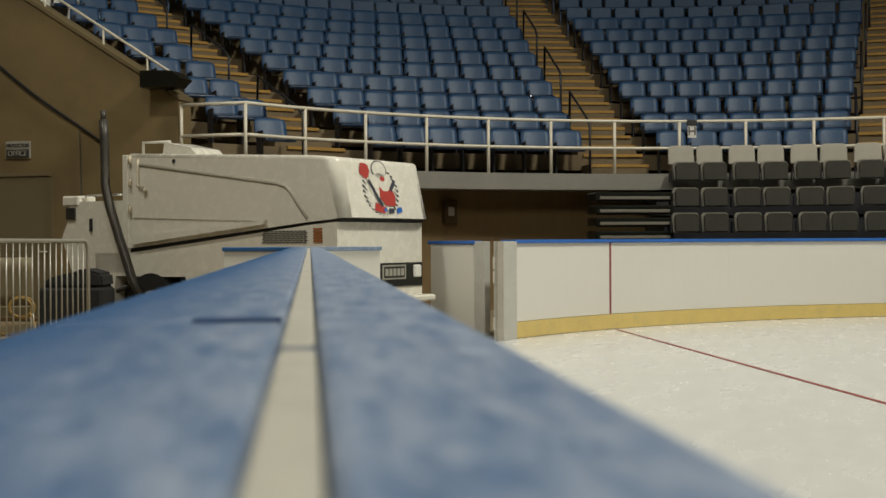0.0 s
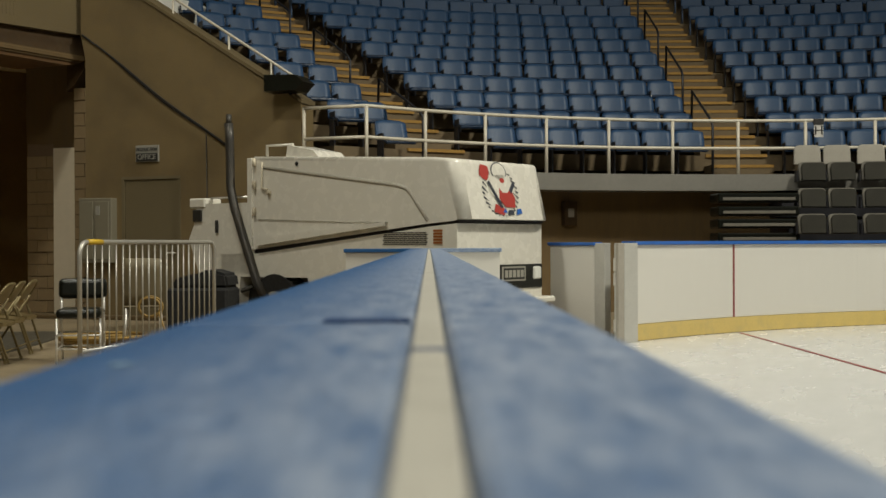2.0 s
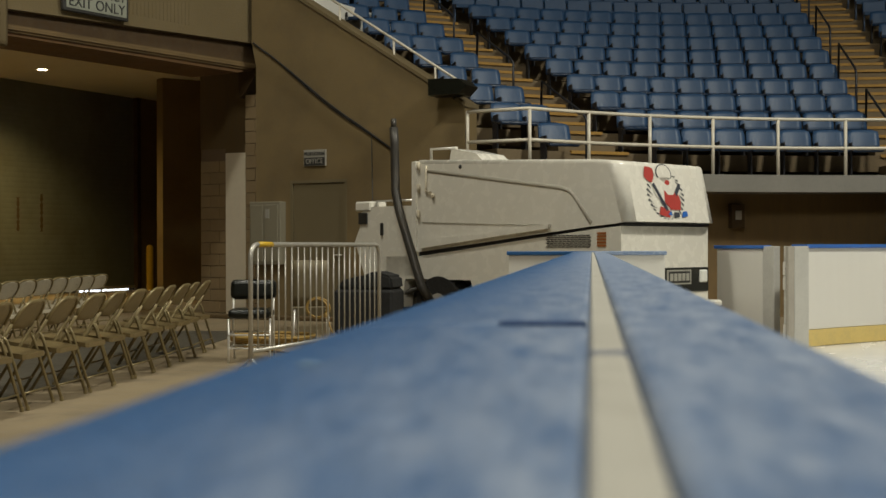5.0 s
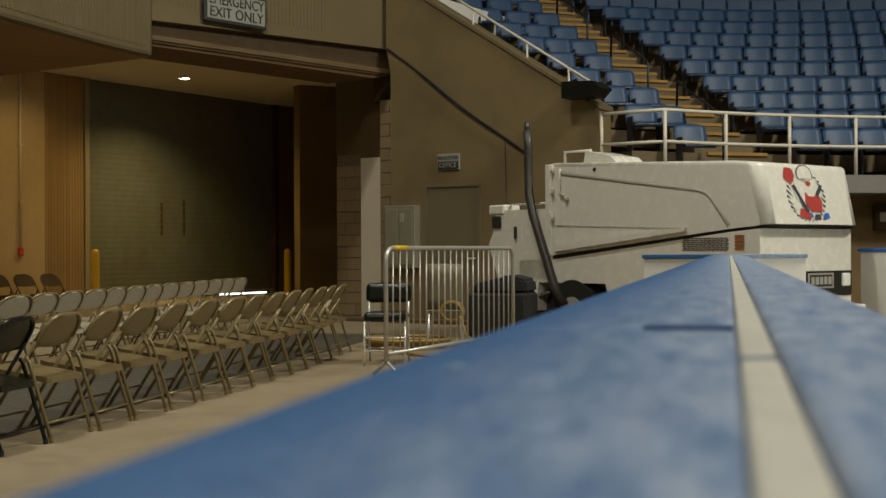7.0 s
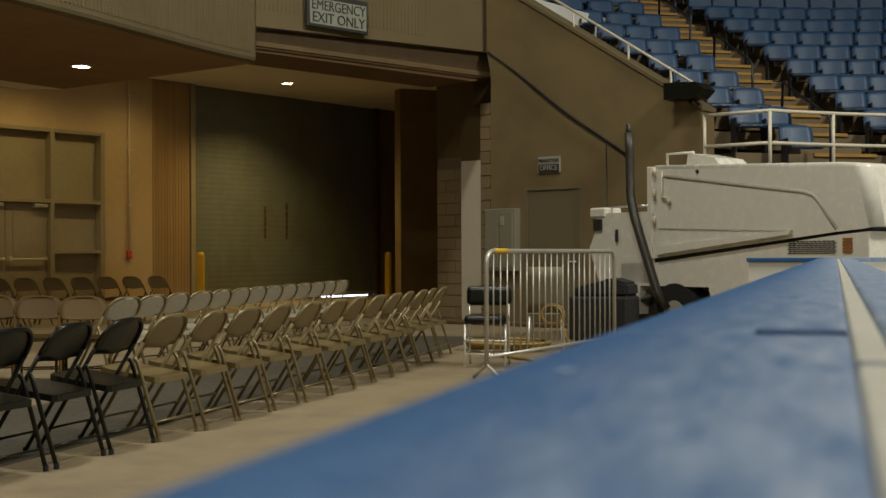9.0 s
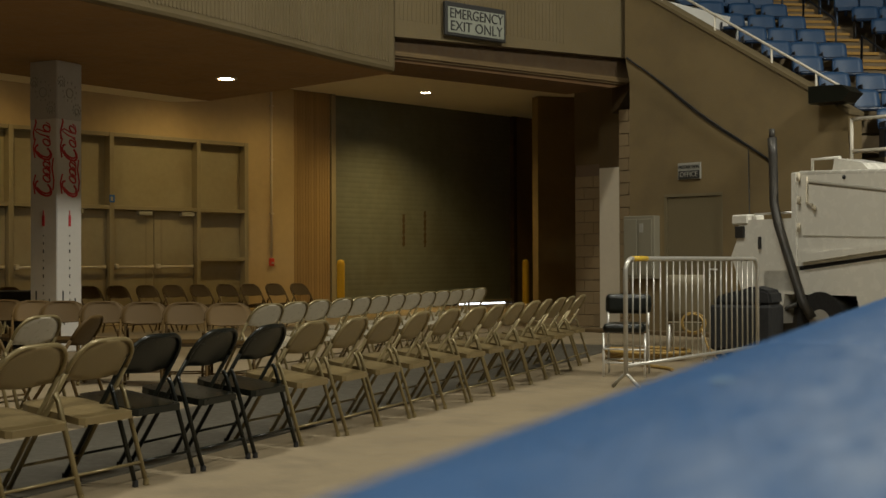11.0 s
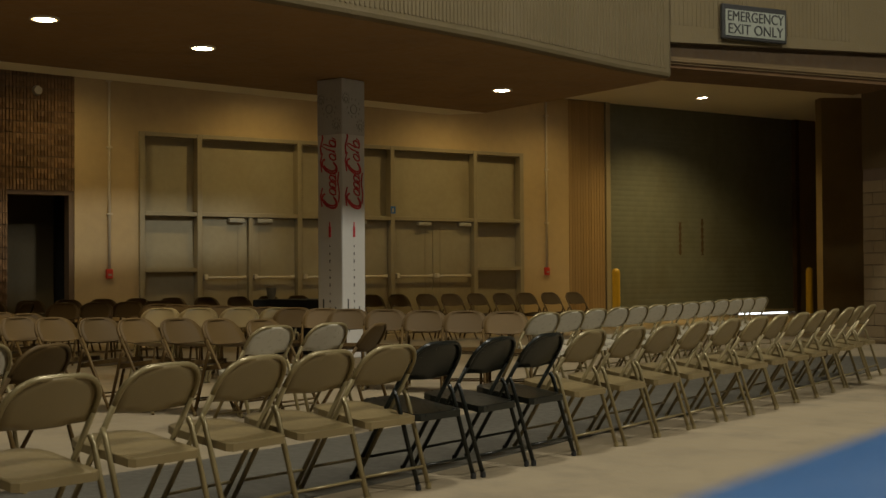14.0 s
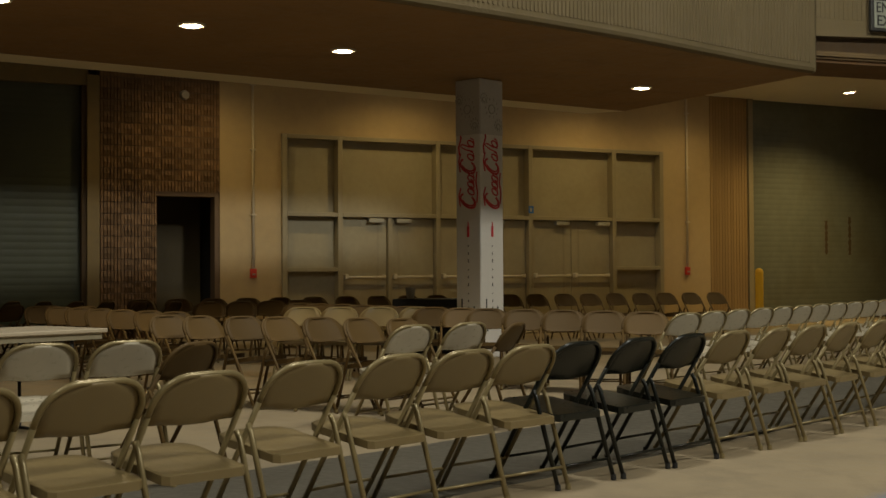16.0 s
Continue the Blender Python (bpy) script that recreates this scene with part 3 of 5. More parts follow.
vb, fb_ = [], []
for a, b in zip(f3, f3[1:]):
    v = b - a
    n = max(int(v.length / 0.055), 1)
    d, o = v.normalized(), Vector((-v.y, v.x, 0)).normalized()
    for i in range(n):
        p = a + v * ((i + 0.5) / n)
        if p.y > 11.8 or p.y < -2:
            continue
        k = len(vb)
        for z in (ZS + 0.12, ZS + 2.17):
            vb += [p + d * x + o * y + Vector((0, 0, z)) for x, y in ((-0.017, 0.108), (-0.011, 0.124), (0.011, 0.124), (0.017, 0.108))]
        fb_ += [(k, k + 1, k + 5, k + 4), (k + 1, k + 2, k + 6, k + 5), (k + 2, k + 3, k + 7, k + 6), (k, k + 3, k + 2, k + 1)]
bm = bmesh.new()
vv = [bm.verts.new(p) for p in vb]
for f in fb_:
    bm.faces.new([vv[i] for i in f])
tagged(link("rib", bm, M_FASCIA, fa), kind="stuff")


def downlight(x, y, z, watts, name="downlight", cone=110, blend=0.6):
    t = thing(name, pose(x, y, z), "round recessed ceiling downlight, switched on", "downlight", "lobby downlights")
    bm = bmesh.new()
    bmesh.ops.create_cone(bm, cap_ends=True, segments=24, radius1=0.098, radius2=0.098, depth=0.012, matrix=pose(0, 0, -0.016))
    part("lens", bm, M_LAMP, t)
    bm = bmesh.new()
    tube(bm, [(0.135 * math.cos(a), 0.135 * math.sin(a), -0.008) for a in (2 * math.pi * i / 20 for i in range(20))], 0.016, 6, True)
    part("trim_ring", bm, M_CREAM, t)
    if watts:
        spot("downlight_beam", x, y, z - 0.04, watts, WARM, cone, blend)


for x, y in ((-12.38, 1.79), (-12.8, 3.77), (-13.5, 5.76), (-14.43, 10.66)):
    downlight(x, y, ZS, 55)
downlight(-20.6, 20.85, 5.05, 640, cone=134, blend=1.0)
for y, w in ((6.6, 125), (10.6, 160), (14.9, 160), (17.6, 105)):   # wall washers behind the soffit
    downlight(-20.75, y, 5.05, w, "wall_washer", 152, 0.8)

# advertising pillar
pl = thing("square_pillar", pose(-14.92, 8.34, 0, 0, 0, 18), "square pillar wrapped in white drink advertising", "pillar")
bm = bmesh.new()
span(bm, -0.225, 0.225, -0.225, 0.225, 0, ZS - 0.35, 0.012)
part("shaft", bm, M_PILLAR, pl)
bm = bmesh.new()
span(bm, -0.228, 0.228, -0.228, 0.228, 2.95, ZS - 0.002, 0.012)
part("upper_band", bm, M_PILLARGREY, pl, "grey patterned upper band")
M_SCRIPT = mat("script_red", (0.50, 0.03, 0.035), 0.5)
for face in (0, 90):
    fm = pose(0, 0, 0, 0, 0, face)
    bm = bmesh.new()
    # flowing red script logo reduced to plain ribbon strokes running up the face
    def ribbon(pts, r):
        tube(bm, [fm @ Vector((-x, -0.224, z)) for x, z in pts], r, 6)

    def loop(z, w, h, d0, d1, r, cx=0.0, lean=0.35):
        ribbon([(cx + w * math.cos(a), z + h * math.sin(a) + lean * w * math.cos(a)) for a in (radians(d0 + (d1 - d0) * i / 14) for i in range(15))], r)

    for z0 in (2.06, 2.52):                   # two large open bowls with a thick spine
        loop(z0 + 0.02, 0.135, 0.085, 122, 412, 0.015)
        loop(z0 + 0.035, 0.118, 0.07, 140, 330, 0.013)
        ribbon([(0.14, z0 - 0.05), (0.165, z0 + 0.09), (0.13, z0 + 0.2)], 0.012)
    for z0 in (2.20, 2.29, 2.375, 2.66, 2.84):   # small closed loops on the base line
        loop(z0, 0.058, 0.038, 0, 360, 0.012, -0.055)
        ribbon([(-0.115, z0 + 0.0), (-0.10, z0 + 0.05), (-0.05, z0 + 0.075)], 0.009)
    ribbon([(-0.10, 2.73), (0.04, 2.765), (0.14, 2.815), (0.10, 2.84), (-0.02, 2.80), (-0.11, 2.79)], 0.011)
    ribbon([(-0.02, 2.42), (-0.02, 2.455)], 0.012)
    ribbon([(-0.16, 2.05), (-0.175, 2.18), (-0.145, 2.33), (-0.165, 2.46)], 0.012)
    ribbon([(0.15, 2.70), (0.165, 2.80), (0.12, 2.92), (0.13, 2.96)], 0.013)
    part("red_script", bm, M_SCRIPT, pl, "red flowing script strokes")
    bm = bmesh.new()
    for z, h, w in ((1.6, 0.14, 0.02), (1.74, 0.06, 0.009)):
        cube(bm, w * 2, 0.008, h, fm @ pose(0.0, -0.226, z))
    part("red_bottle", bm, M_SCRIPT, pl)
    bm = bmesh.new()
    for i in range(9):
        cube(bm, 0.016, 0.006, 0.02 + 0.012 * (i % 3), fm @ pose(0.0, -0.226, 1.47 - i * 0.105))
    for xx, zz in ((-0.12, 0.65), (0.1, 0.55), (-0.1, 0.35)):
        cube(bm, 0.022, 0.006, 0.13, fm @ pose(xx, -0.226, zz))
    part("small_marks", bm, M_SIGNBLACK, pl, "column of small dark marks")
    bm = bmesh.new()
    for cx, cz, rr in ((0.0, 3.3, 0.06), (0.13, 3.08, 0.035), (-0.15, 3.42, 0.03)):
        tube(bm, [fm @ Vector((cx + rr * math.cos(a), -0.229, cz + rr * math.sin(a))) for a in (2 * math.pi * i / 12 for i in range(12))], 0.008, 5, True)
        for i in range(10):
            a = 2 * math.pi * i / 10
            cube(bm, 0.014, 0.005, 0.03, fm @ pose(cx + 2 * rr * math.cos(a), -0.23, cz + 2 * rr * math.sin(a)))
    part("sun_pattern", bm, M_SIGNGREY, pl, "grey sunburst pattern")

# ---- portal wall, office wall ----
PA, PB = Vector((-12.5, 12.0, 0)), Vector((-11.95, 16.5, 0))
pv = PB - PA
pang = math.atan2(pv.y, pv.x)
PM = Matrix.Translation(PA) @ Matrix.Rotation(pang, 4, "Z")     # local x along the wall, +y behind it
bm = bmesh.new()
PL = 4.86
prism(bm, [(-0.3, 4.195), (PL, 4.37), (PL, 8.6), (-0.3, 8.6)], PM, 0.5)
wp = setting("wall_portal", bm, M_FASCIA, "ribbed concrete wall over the passage", "wall")
bm = bmesh.new()
for i in range(62):
    if 0.02 < i * 0.073 < pv.length - 1.2:
        cube(bm, 0.04, 0.007, 3.0, PM @ pose(i * 0.073, -0.002, 4.45))
tagged(link("rib", bm, M_FASCIA, wp), kind="stuff")
# header: an upper step with soffit shadow in its dark colour, a lighter rolled band, then the deep brown underside
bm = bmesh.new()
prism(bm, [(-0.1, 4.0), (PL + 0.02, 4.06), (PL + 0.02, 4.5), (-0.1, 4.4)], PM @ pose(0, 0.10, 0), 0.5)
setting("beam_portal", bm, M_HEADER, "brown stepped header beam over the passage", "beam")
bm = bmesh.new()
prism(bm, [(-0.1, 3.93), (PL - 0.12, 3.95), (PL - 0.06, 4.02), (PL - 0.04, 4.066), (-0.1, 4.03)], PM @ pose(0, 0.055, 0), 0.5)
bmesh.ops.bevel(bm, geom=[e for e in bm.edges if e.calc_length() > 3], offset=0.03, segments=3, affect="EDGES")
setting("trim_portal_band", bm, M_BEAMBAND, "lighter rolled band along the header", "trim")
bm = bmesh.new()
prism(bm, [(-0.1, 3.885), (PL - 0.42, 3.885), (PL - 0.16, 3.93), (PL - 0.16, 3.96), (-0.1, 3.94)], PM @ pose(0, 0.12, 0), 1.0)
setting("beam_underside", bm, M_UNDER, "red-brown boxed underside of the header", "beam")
es = thing("emergency_exit_sign", PM @ pose(1.44, -0.06, 4.55), "framed white sign with black capitals over the passage", "sign")
bm = bmesh.new()
cube(bm, 1.14, 0.06, 0.48, pose(0, 0, -0.24), 0.01)
part("frame", bm, M_SIGNBLACK, es)
bm = bmesh.new()
cube(bm, 1.05, 0.012, 0.36, pose(0, -0.032, -0.195))
part("panel", bm, M_EXITSIGN, es)
letters("writing", "EMERGENCY", 0.20, M_SIGNBLACK, es, pose(0, -0.042, 0.07, 90, 0, 0), 0.88)
letters("writing", "EXIT ONLY", 0.20, M_SIGNBLACK, es, pose(0, -0.042, -0.105, 90, 0, 0), 0.98)

YO = 16.5
wall = bmesh.new()
DX0, DX1, DZ = -11.14, -10.11, 2.15
prism(wall, [(-11.78, 0), (DX0, 0), (DX0, DZ), (DX1, DZ), (DX1, 0), (-8.12, 0), (-8.12, 3.14), (-11.86, 5.49), (-11.86, 4.36), (-11.78, 3.95)], pose(0, YO, 0), 0.4)
setting("wall_office", wall, M_WALL, "tan concrete stair wall with a sloping top", "wall")
bm = bmesh.new()
prism(bm, [(-12.05, 5.622), (-8.1, 3.142), (-8.1, 3.20), (-12.05, 5.68)], pose(0, YO - 0.03, 0), 0.46)
setting("trim_wall_coping", bm, M_FASCIA, "pale concrete coping on the sloping wall", "trim")
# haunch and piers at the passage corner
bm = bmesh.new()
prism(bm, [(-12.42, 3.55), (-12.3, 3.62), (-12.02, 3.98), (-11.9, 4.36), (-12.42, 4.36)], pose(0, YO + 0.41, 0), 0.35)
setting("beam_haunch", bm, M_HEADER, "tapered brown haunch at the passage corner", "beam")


def blockwork(name, x0, x1, y, z1, label):
    w = boxes(name, M_MORTAR, (x0, x1, y + 0.02, y + 0.25, 0, z1), label=label, category="wall")
    bm = bmesh.new()
    span(bm, -0.5, 0.5, -0.01, 0.02, 0.006, 0.196, 0.006)
    me = None
    for r in range(int(z1 / 0.2)):
        cuts = [x0] + [c for c in (x0 + (0.2 if r % 2 else 0.4) + 0.4 * k for k in range(6)) if c < x1 - 0.06] + [x1]
        for a, b in zip(cuts, cuts[1:]):
            m = pose((a + b) / 2, y + 0.01, r * 0.2) @ Matrix.Diagonal((b - a - 0.008, 1, 1, 1))
            if me is None:
                ob = link("block", bm, M_BLOCK, w)
                ob.matrix_basis, me = m, ob.data
            else:
                share("block", me, w, m)


blockwork("wall_pier_front", -12.33, -11.6, 16.96, 3.6, "painted block pier at the passage corner")
boxes("column_steel", M_CREAM, (-12.94, -12.45, 17.25, 17.5, 0, 2.69), label="pale painted column guard", category="column")
boxes("column_dark", M_BROWNWALL, (-12.94, -12.45, 17.25, 17.5, 2.69, 4.9), label="dark brown column above the guard", category="column")
blockwork("wall_pier_back", -13.75, -12.97, 17.62, 2.8, "painted block pier inside the passage")
boxes("wall_pier_dark", M_BROWNWALL, (-13.75, -12.97, 17.62, 17.9, 2.8, 5.34), label="dark panel over the pier", category="wall")

od = thing("office_door", pose((DX0 + DX1) / 2, YO + 0.05, 0), "plain closed tan office door in the concrete wall", "door")
bm = bmesh.new()
span(bm, -0.465, 0.465, -0.03, 0.015, 0.01, 2.1, 0.004)
leaf = part("door_leaf", bm, M_OFFDOOR, od)
for x0, x1, z0, z1 in ((-0.515, -0.47, 0, 2.104), (0.47, 0.515, 0, 2.104), (-0.515, 0.515, 2.105, 2.15)):
    bm = bmesh.new()
    span(bm, x0, x1, -0.055, 0.02, z0, z1)
    part("jamb", bm, M_OFFDOOR, od)
bm = bmesh.new()
tube(bm, [(0.4, -0.02, 1.0), (0.4, -0.08, 1.0), (0.29, -0.08, 1.0)], 0.012, 8)
part("handle", bm, M_STEEL, leaf)
sg = thing("office_sign", pose(-10.67, YO - 0.02, 2.49), "small dark sign over the office door", "sign")
bm = bmesh.new()
cube(bm, 0.40, 0.03, 0.25, pose(0, 0, -0.125), 0.004)
part("plate", bm, M_SIGNGREY, sg)
bm = bmesh.new()
cube(bm, 0.37, 0.01, 0.12, pose(0, -0.018, -0.115))
part("dark_band", bm, M_SIGNBLACK, sg)
letters("writing", "OFFICE", 0.11, M_SIGNGREY, sg, pose(0, -0.026, -0.055, 90, 0, 0), 0.9)
letters("writing", "PRODUCTION", 0.075, M_SIGNBLACK, sg, pose(0, -0.02, 0.06, 90, 0, 0), 0.75)
nb = thing("electrical_cabinet", pose(-11.51, YO - 0.08, 0.85), "grey wall-mounted electrical cabinet", "cabinet")
bm = bmesh.new()
span(bm, -0.29, 0.29, -0.08, 0.08, 0, 0.98, 0.01)
part("body", bm, M_CABGREY, nb)
for x in (-0.14, 0.14):
    bm = bmesh.new()
    span(bm, x - 0.115, x + 0.115, -0.1, -0.082, 0.05, 0.93, 0.006)
    part("cabinet_door", bm, M_CABGREY, nb)
bm = bmesh.new()
span(bm, 0.03, 0.10, -0.108, -0.1, 0.72, 0.86, 0.002)
part("notice", bm, M_SIGNGREY, nb, "small pale notice")
cb = thing("hanging_cable", pose(0, 0, 0), "dark cable sagging down the wall to the exhaust stack", "cable")
bm = bmesh.new()
A, B = Vector((-11.56, YO - 0.04, 4.17)), Vector((-9.3, YO - 0.04, 2.56))
tube(bm, [A.lerp(B, t) + Vector((0, 0, -0.03 * math.sin(math.pi * t) + 0.012 * math.sin(9 * t))) for t in (i / 16 for i in range(17))], 0.015, 6)
part("cable", bm, M_RUBBER, cb)
bm = bmesh.new()
tube(bm, [A.lerp(B, t) + Vector((0.02, 0.005, -0.075 * math.sin(math.pi * t) ** 2 - 0.02)) for t in (i / 16 for i in range(17))], 0.011, 6)
part("second_cable", bm, M_RUBBER, cb)
bm = bmesh.new()
tube(bm, [(-9.66, YO - 0.03, 2.80), (-9.65, YO - 0.02, 1.6), (-9.66, YO - 0.02, 0.9)], 0.008, 6)
part("drop_wire", bm, M_HOSE, cb, "thin wire hanging straight down")
bm = bmesh.new()
tube(bm, [(-12.05, YO + 0.30, 4.41), (-11.8, YO - 0.04, 4.33), A + Vector((0, 0, -0.01))], 0.015, 6)
part("cable_tail", bm, M_RUBBER, cb)
sp = thing("wall_loudspeaker", pose(-8.27, YO - 0.12, 3.29), "black box loudspeaker on the end of the sloping wall", "loudspeaker")
bm = bmesh.new()
prism(bm, [(-0.27, 0), (0.22, 0), (0.34, 0.12), (0.22, 0.22), (-0.27, 0.24)], pose(0, -0.22, 0), 0.4)
part("cabinet", bm, M_BLACK, sp)
bm = bmesh.new()
tube(bm, [(0, -0.02, 0.05), (0, 0.12, -0.02)], 0.025, 6)
part("bracket", bm, M_BLACK, sp)

# ---- rink boards ----
near = thing("dasher_board", Matrix.Identity(4), "near rink dasher board with a scuffed blue plastic cap", "dasher board")
END = 12.95
STRIP = 0.025


def along_box(bm, a0, a1, r0, r1, z0, z1, bevel=0.0, seg=1):
    m = Matrix.Translation(bpos((a0 + a1) / 2, (r0 + r1) / 2, z0)) @ Matrix.Rotation(radians(90 + BAZ), 4, "Z")
    return cube(bm, a1 - a0, r1 - r0, z1 - z0, m, bevel, seg)


CL, CR = -0.192, 0.122         # cap edges and slot, across the board
joints = [-11.0, -8.5, -6.1, -3.7, -1.3, 1.03, 2.95, 5.4, 7.85, 10.3, END]
for a0, a1 in zip(joints, joints[1:]):
    for r0, r1 in ((CL, -STRIP / 2), (STRIP / 2, CR)):
        bm = bmesh.new()
        along_box(bm, a0 + 0.002, a1 - 0.002, r0, r1, CAP - 0.045, CAP, 0.006, 2)
        part("cap_plank", bm, M_CAP, near)
    bm = bmesh.new()
    along_box(bm, a0 - 0.20, a1 - 0.215, -STRIP / 2 + 0.001, STRIP / 2 - 0.002, CAP - 0.05, CAP - 0.003, 0.002)
    part("filler_strip", bm, M_STRIP, near, "cream filler strip in the glass slot")
bm = bmesh.new()
along_box(bm, -11, END, -STRIP / 2 - 0.004, STRIP / 2 + 0.004, CAP - 0.07, CAP - 0.05)
part("slot_base", bm, M_GASKET, near)
# shadow line at the plank seam, laid on as a dark blue strip
bm = bmesh.new()
along_box(bm, 1.02, 1.055, -0.08, -STRIP / 2 - 0.002, CAP + 0.0005, CAP + 0.002)
part("seam_mark", bm, M_SEAM, near, "dark blue shadow line laid on at the plank seam")
# added box, coloured blue to read as the open gap in the strip
bm = bmesh.new()
along_box(bm, 0.812, 0.842, -STRIP / 2 + 0.001, STRIP / 2 - 0.001, CAP - 0.03, CAP - 0.003, 0.002)
part("joint_gap_box", bm, M_SEAM, near, "blue box standing in for the open gap in the slot joint")
bm = bmesh.new()
spot_c = bpos(0.70, -0.153, CAP + 0.0006)
vs = [bm.verts.new(spot_c + BD * (0.011 + 0.003 * math.sin(3 * a)) * math.sin(a) + BR * (0.006 + 0.001 * math.sin(5 * a)) * math.cos(a)) for a in (2 * math.pi * i / 16 for i in range(16))]
bm.faces.new(vs)
part("pale_spot", bm, M_SCUFF, near, "small pale scuffed spot")
for r0, r1 in ((CL + 0.02, CL + 0.05), (CR - 0.05, CR - 0.02)):
    bm = bmesh.new()
    along_box(bm, -11, END, r0, r1, 0.0, CAP - 0.046)
    part("face_panel", bm, M_BOARD, near)
# cross return at the gate end
cr = thing("gate_return_board", Matrix.Identity(4), "short white board with a blue cap closing the gate end", "dasher board")
bm = bmesh.new()
along_box(bm, END + 0.02, END + 0.16, -0.87, 0.74, CAP - 0.035, CAP + 0.005, 0.006)
part("cap_plank", bm, M_CAP, cr)
bm = bmesh.new()
along_box(bm, END + 0.04, END + 0.14, -0.85, 0.72, 0.0, CAP - 0.036)
part("face_panel", bm, M_BOARD, cr)


def arcpt(c, R, deg, z=0.0):
    a = radians(deg)
    return Vector((c.x + R * math.cos(a), c.y + R * math.sin(a), z))


def arc_strip(bm, c, R0, R1, d0, d1, z0, z1, n):
    """A solid ring sector."""
    rows = []
    for i in range(n + 1):
        d = d0 + (d1 - d0) * i / n
        rows.append([bm.verts.new(arcpt(c, R, d, z)) for R, z in ((R0, z0), (R1, z0), (R1, z1), (R0, z1))])
    for p, q in zip(rows, rows[1:]):
        for k in range(4):
            bm.faces.new((p[k], p[(k + 1) % 4], q[(k + 1) % 4], q[k]))
    bm.faces.new(rows[0]), bm.faces.new(rows[-1][::-1])


far = thing("dasher_board", Matrix.Identity(4), "curved white rink dasher board with yellow kickplate and blue cap", "dasher board")
A0 = math.degrees(arc0)
for k in range(9):
    d1, d0 = A0 + 0.43 - k * 12.4, A0 + 0.43 - (k + 1) * 12.4 + 0.006
    bm = bmesh.new()
    arc_strip(bm, BOARD_C, BOARD_R, BOARD_R + 0.08, d0, d1, 0.2, 1.096, 10)
    part("face_panel", bm, M_BOARD, far)
    bm = bmesh.new()
    arc_strip(bm, BOARD_C, BOARD_R - 0.014, BOARD_R + 0.08, d0, d1, 0.012, 0.196, 10)
    part("kickplate", bm, M_YELLOW, far, "yellow kickplate")
    bm = bmesh.new()
    arc_strip(bm, BOARD_C, BOARD_R - 0.03, BOARD_R + 0.16, d0, d1, 1.10, 1.14, 10)
    part("cap_plank", bm, M_BLUEPAINT, far, "blue cap")
dl = A0 - 11.27
bm = bmesh.new()
arc_strip(bm, BOARD_C, BOARD_R - 0.004, BOARD_R + 0.01, dl - 0.1, dl + 0.1, 0.2, 1.096, 2)
part("goal_line_mark", bm, M_RED, far, "red goal line running up the board")
gl = bmesh.new()
p0 = arcpt(BOARD_C, BOARD_R - 0.1, dl)
v = Vector((0.36, -0.933, 0))
cube(gl, 16, 0.042, 0.004, Matrix.Translation(p0 + v * 8 + Vector((0, 0, 0.0065))) @ Matrix.Rotation(math.atan2(v.y, v.x), 4, "Z"))
setting("goal_line", gl, M_RED, "thin red goal line painted in the ice", "ice marking")
gp = thing("gate_post", Matrix.Translation(arcpt(BOARD_C, BOARD_R + 0.03, A0 + 0.45)) @ Matrix.Rotation(radians(A0 + 90), 4, "Z"), "steel gate post with hinge at the end of the boards", "gate post")
for x0, x1, y0, mm in ((0.004, 0.28, -0.05, M_GALVLT), (0.284, 0.40, 0.05, M_GREYTRIM)):
    bm = bmesh.new()
    span(bm, x0, x1, y0, 0.09, 0.0, 1.12, 0.006)
    part("upright", bm, mm, gp)
for z in (0.2, 0.72, 0.88):
    bm = bmesh.new()
    bmesh.ops.create_cone(bm, cap_ends=True, segments=12, radius1=0.022, radius2=0.022, depth=0.14, matrix=pose(0.33, 0.0, z))
    part("hinge", bm, M_STEEL, gp)
for z in (0.15, 0.5, 0.8, 1.0):
    bm = bmesh.new()
    bmesh.ops.create_cone(bm, cap_ends=True, segments=10, radius1=0.012, radius2=0.008, depth=0.012, matrix=pose(0.2, -0.055, z, 90, 0, 0))
    part("bolt", bm, M_STEEL, gp)
gt = thing("rink_gate", Matrix.Translation((-3.40, 14.74, 0)) @ Matrix.Rotation(math.atan2(0.32, -0.62), 4, "Z"), "open white rink gate swung outwards", "gate")
bm = bmesh.new()
span(bm, 0.0, 0.7, -0.05, 0.05, 0.06, 1.09, 0.008)
part("gate_panel", bm, M_BOARD, gt)
bm = bmesh.new()
span(bm, -0.02, 0.72, -0.08, 0.08, 1.092, 1.13, 0.006)
part("cap_plank", bm, M_BLUEPAINT, gt, "blue cap")
bm = bmesh.new()
span(bm, -0.165, -0.004, -0.055, 0.055, 0.0, 1.12, 0.006)
part("edge_post", bm, M_GALVLT, gt, "bright steel edge post")

# ---- seating bowl ----
SC = Vector((0.91, 12.54))
RR, ZD, TREAD, RISE = 8.88, 2.2, 0.80, 0.385
D0, D1 = 60.0, 152.0
NROWS = 17
AISLES = (141.3, 110.8, 84.3)
bm = bmesh.new()
arc_strip(bm, SC, RR - 0.12, RR + 0.9, D0, D1, ZD - 0.26, ZD, 40)
setting("slab_bowl_front", bm, M_SLAB, "grey painted edge slab of the seating bowl", "slab")
terr = None
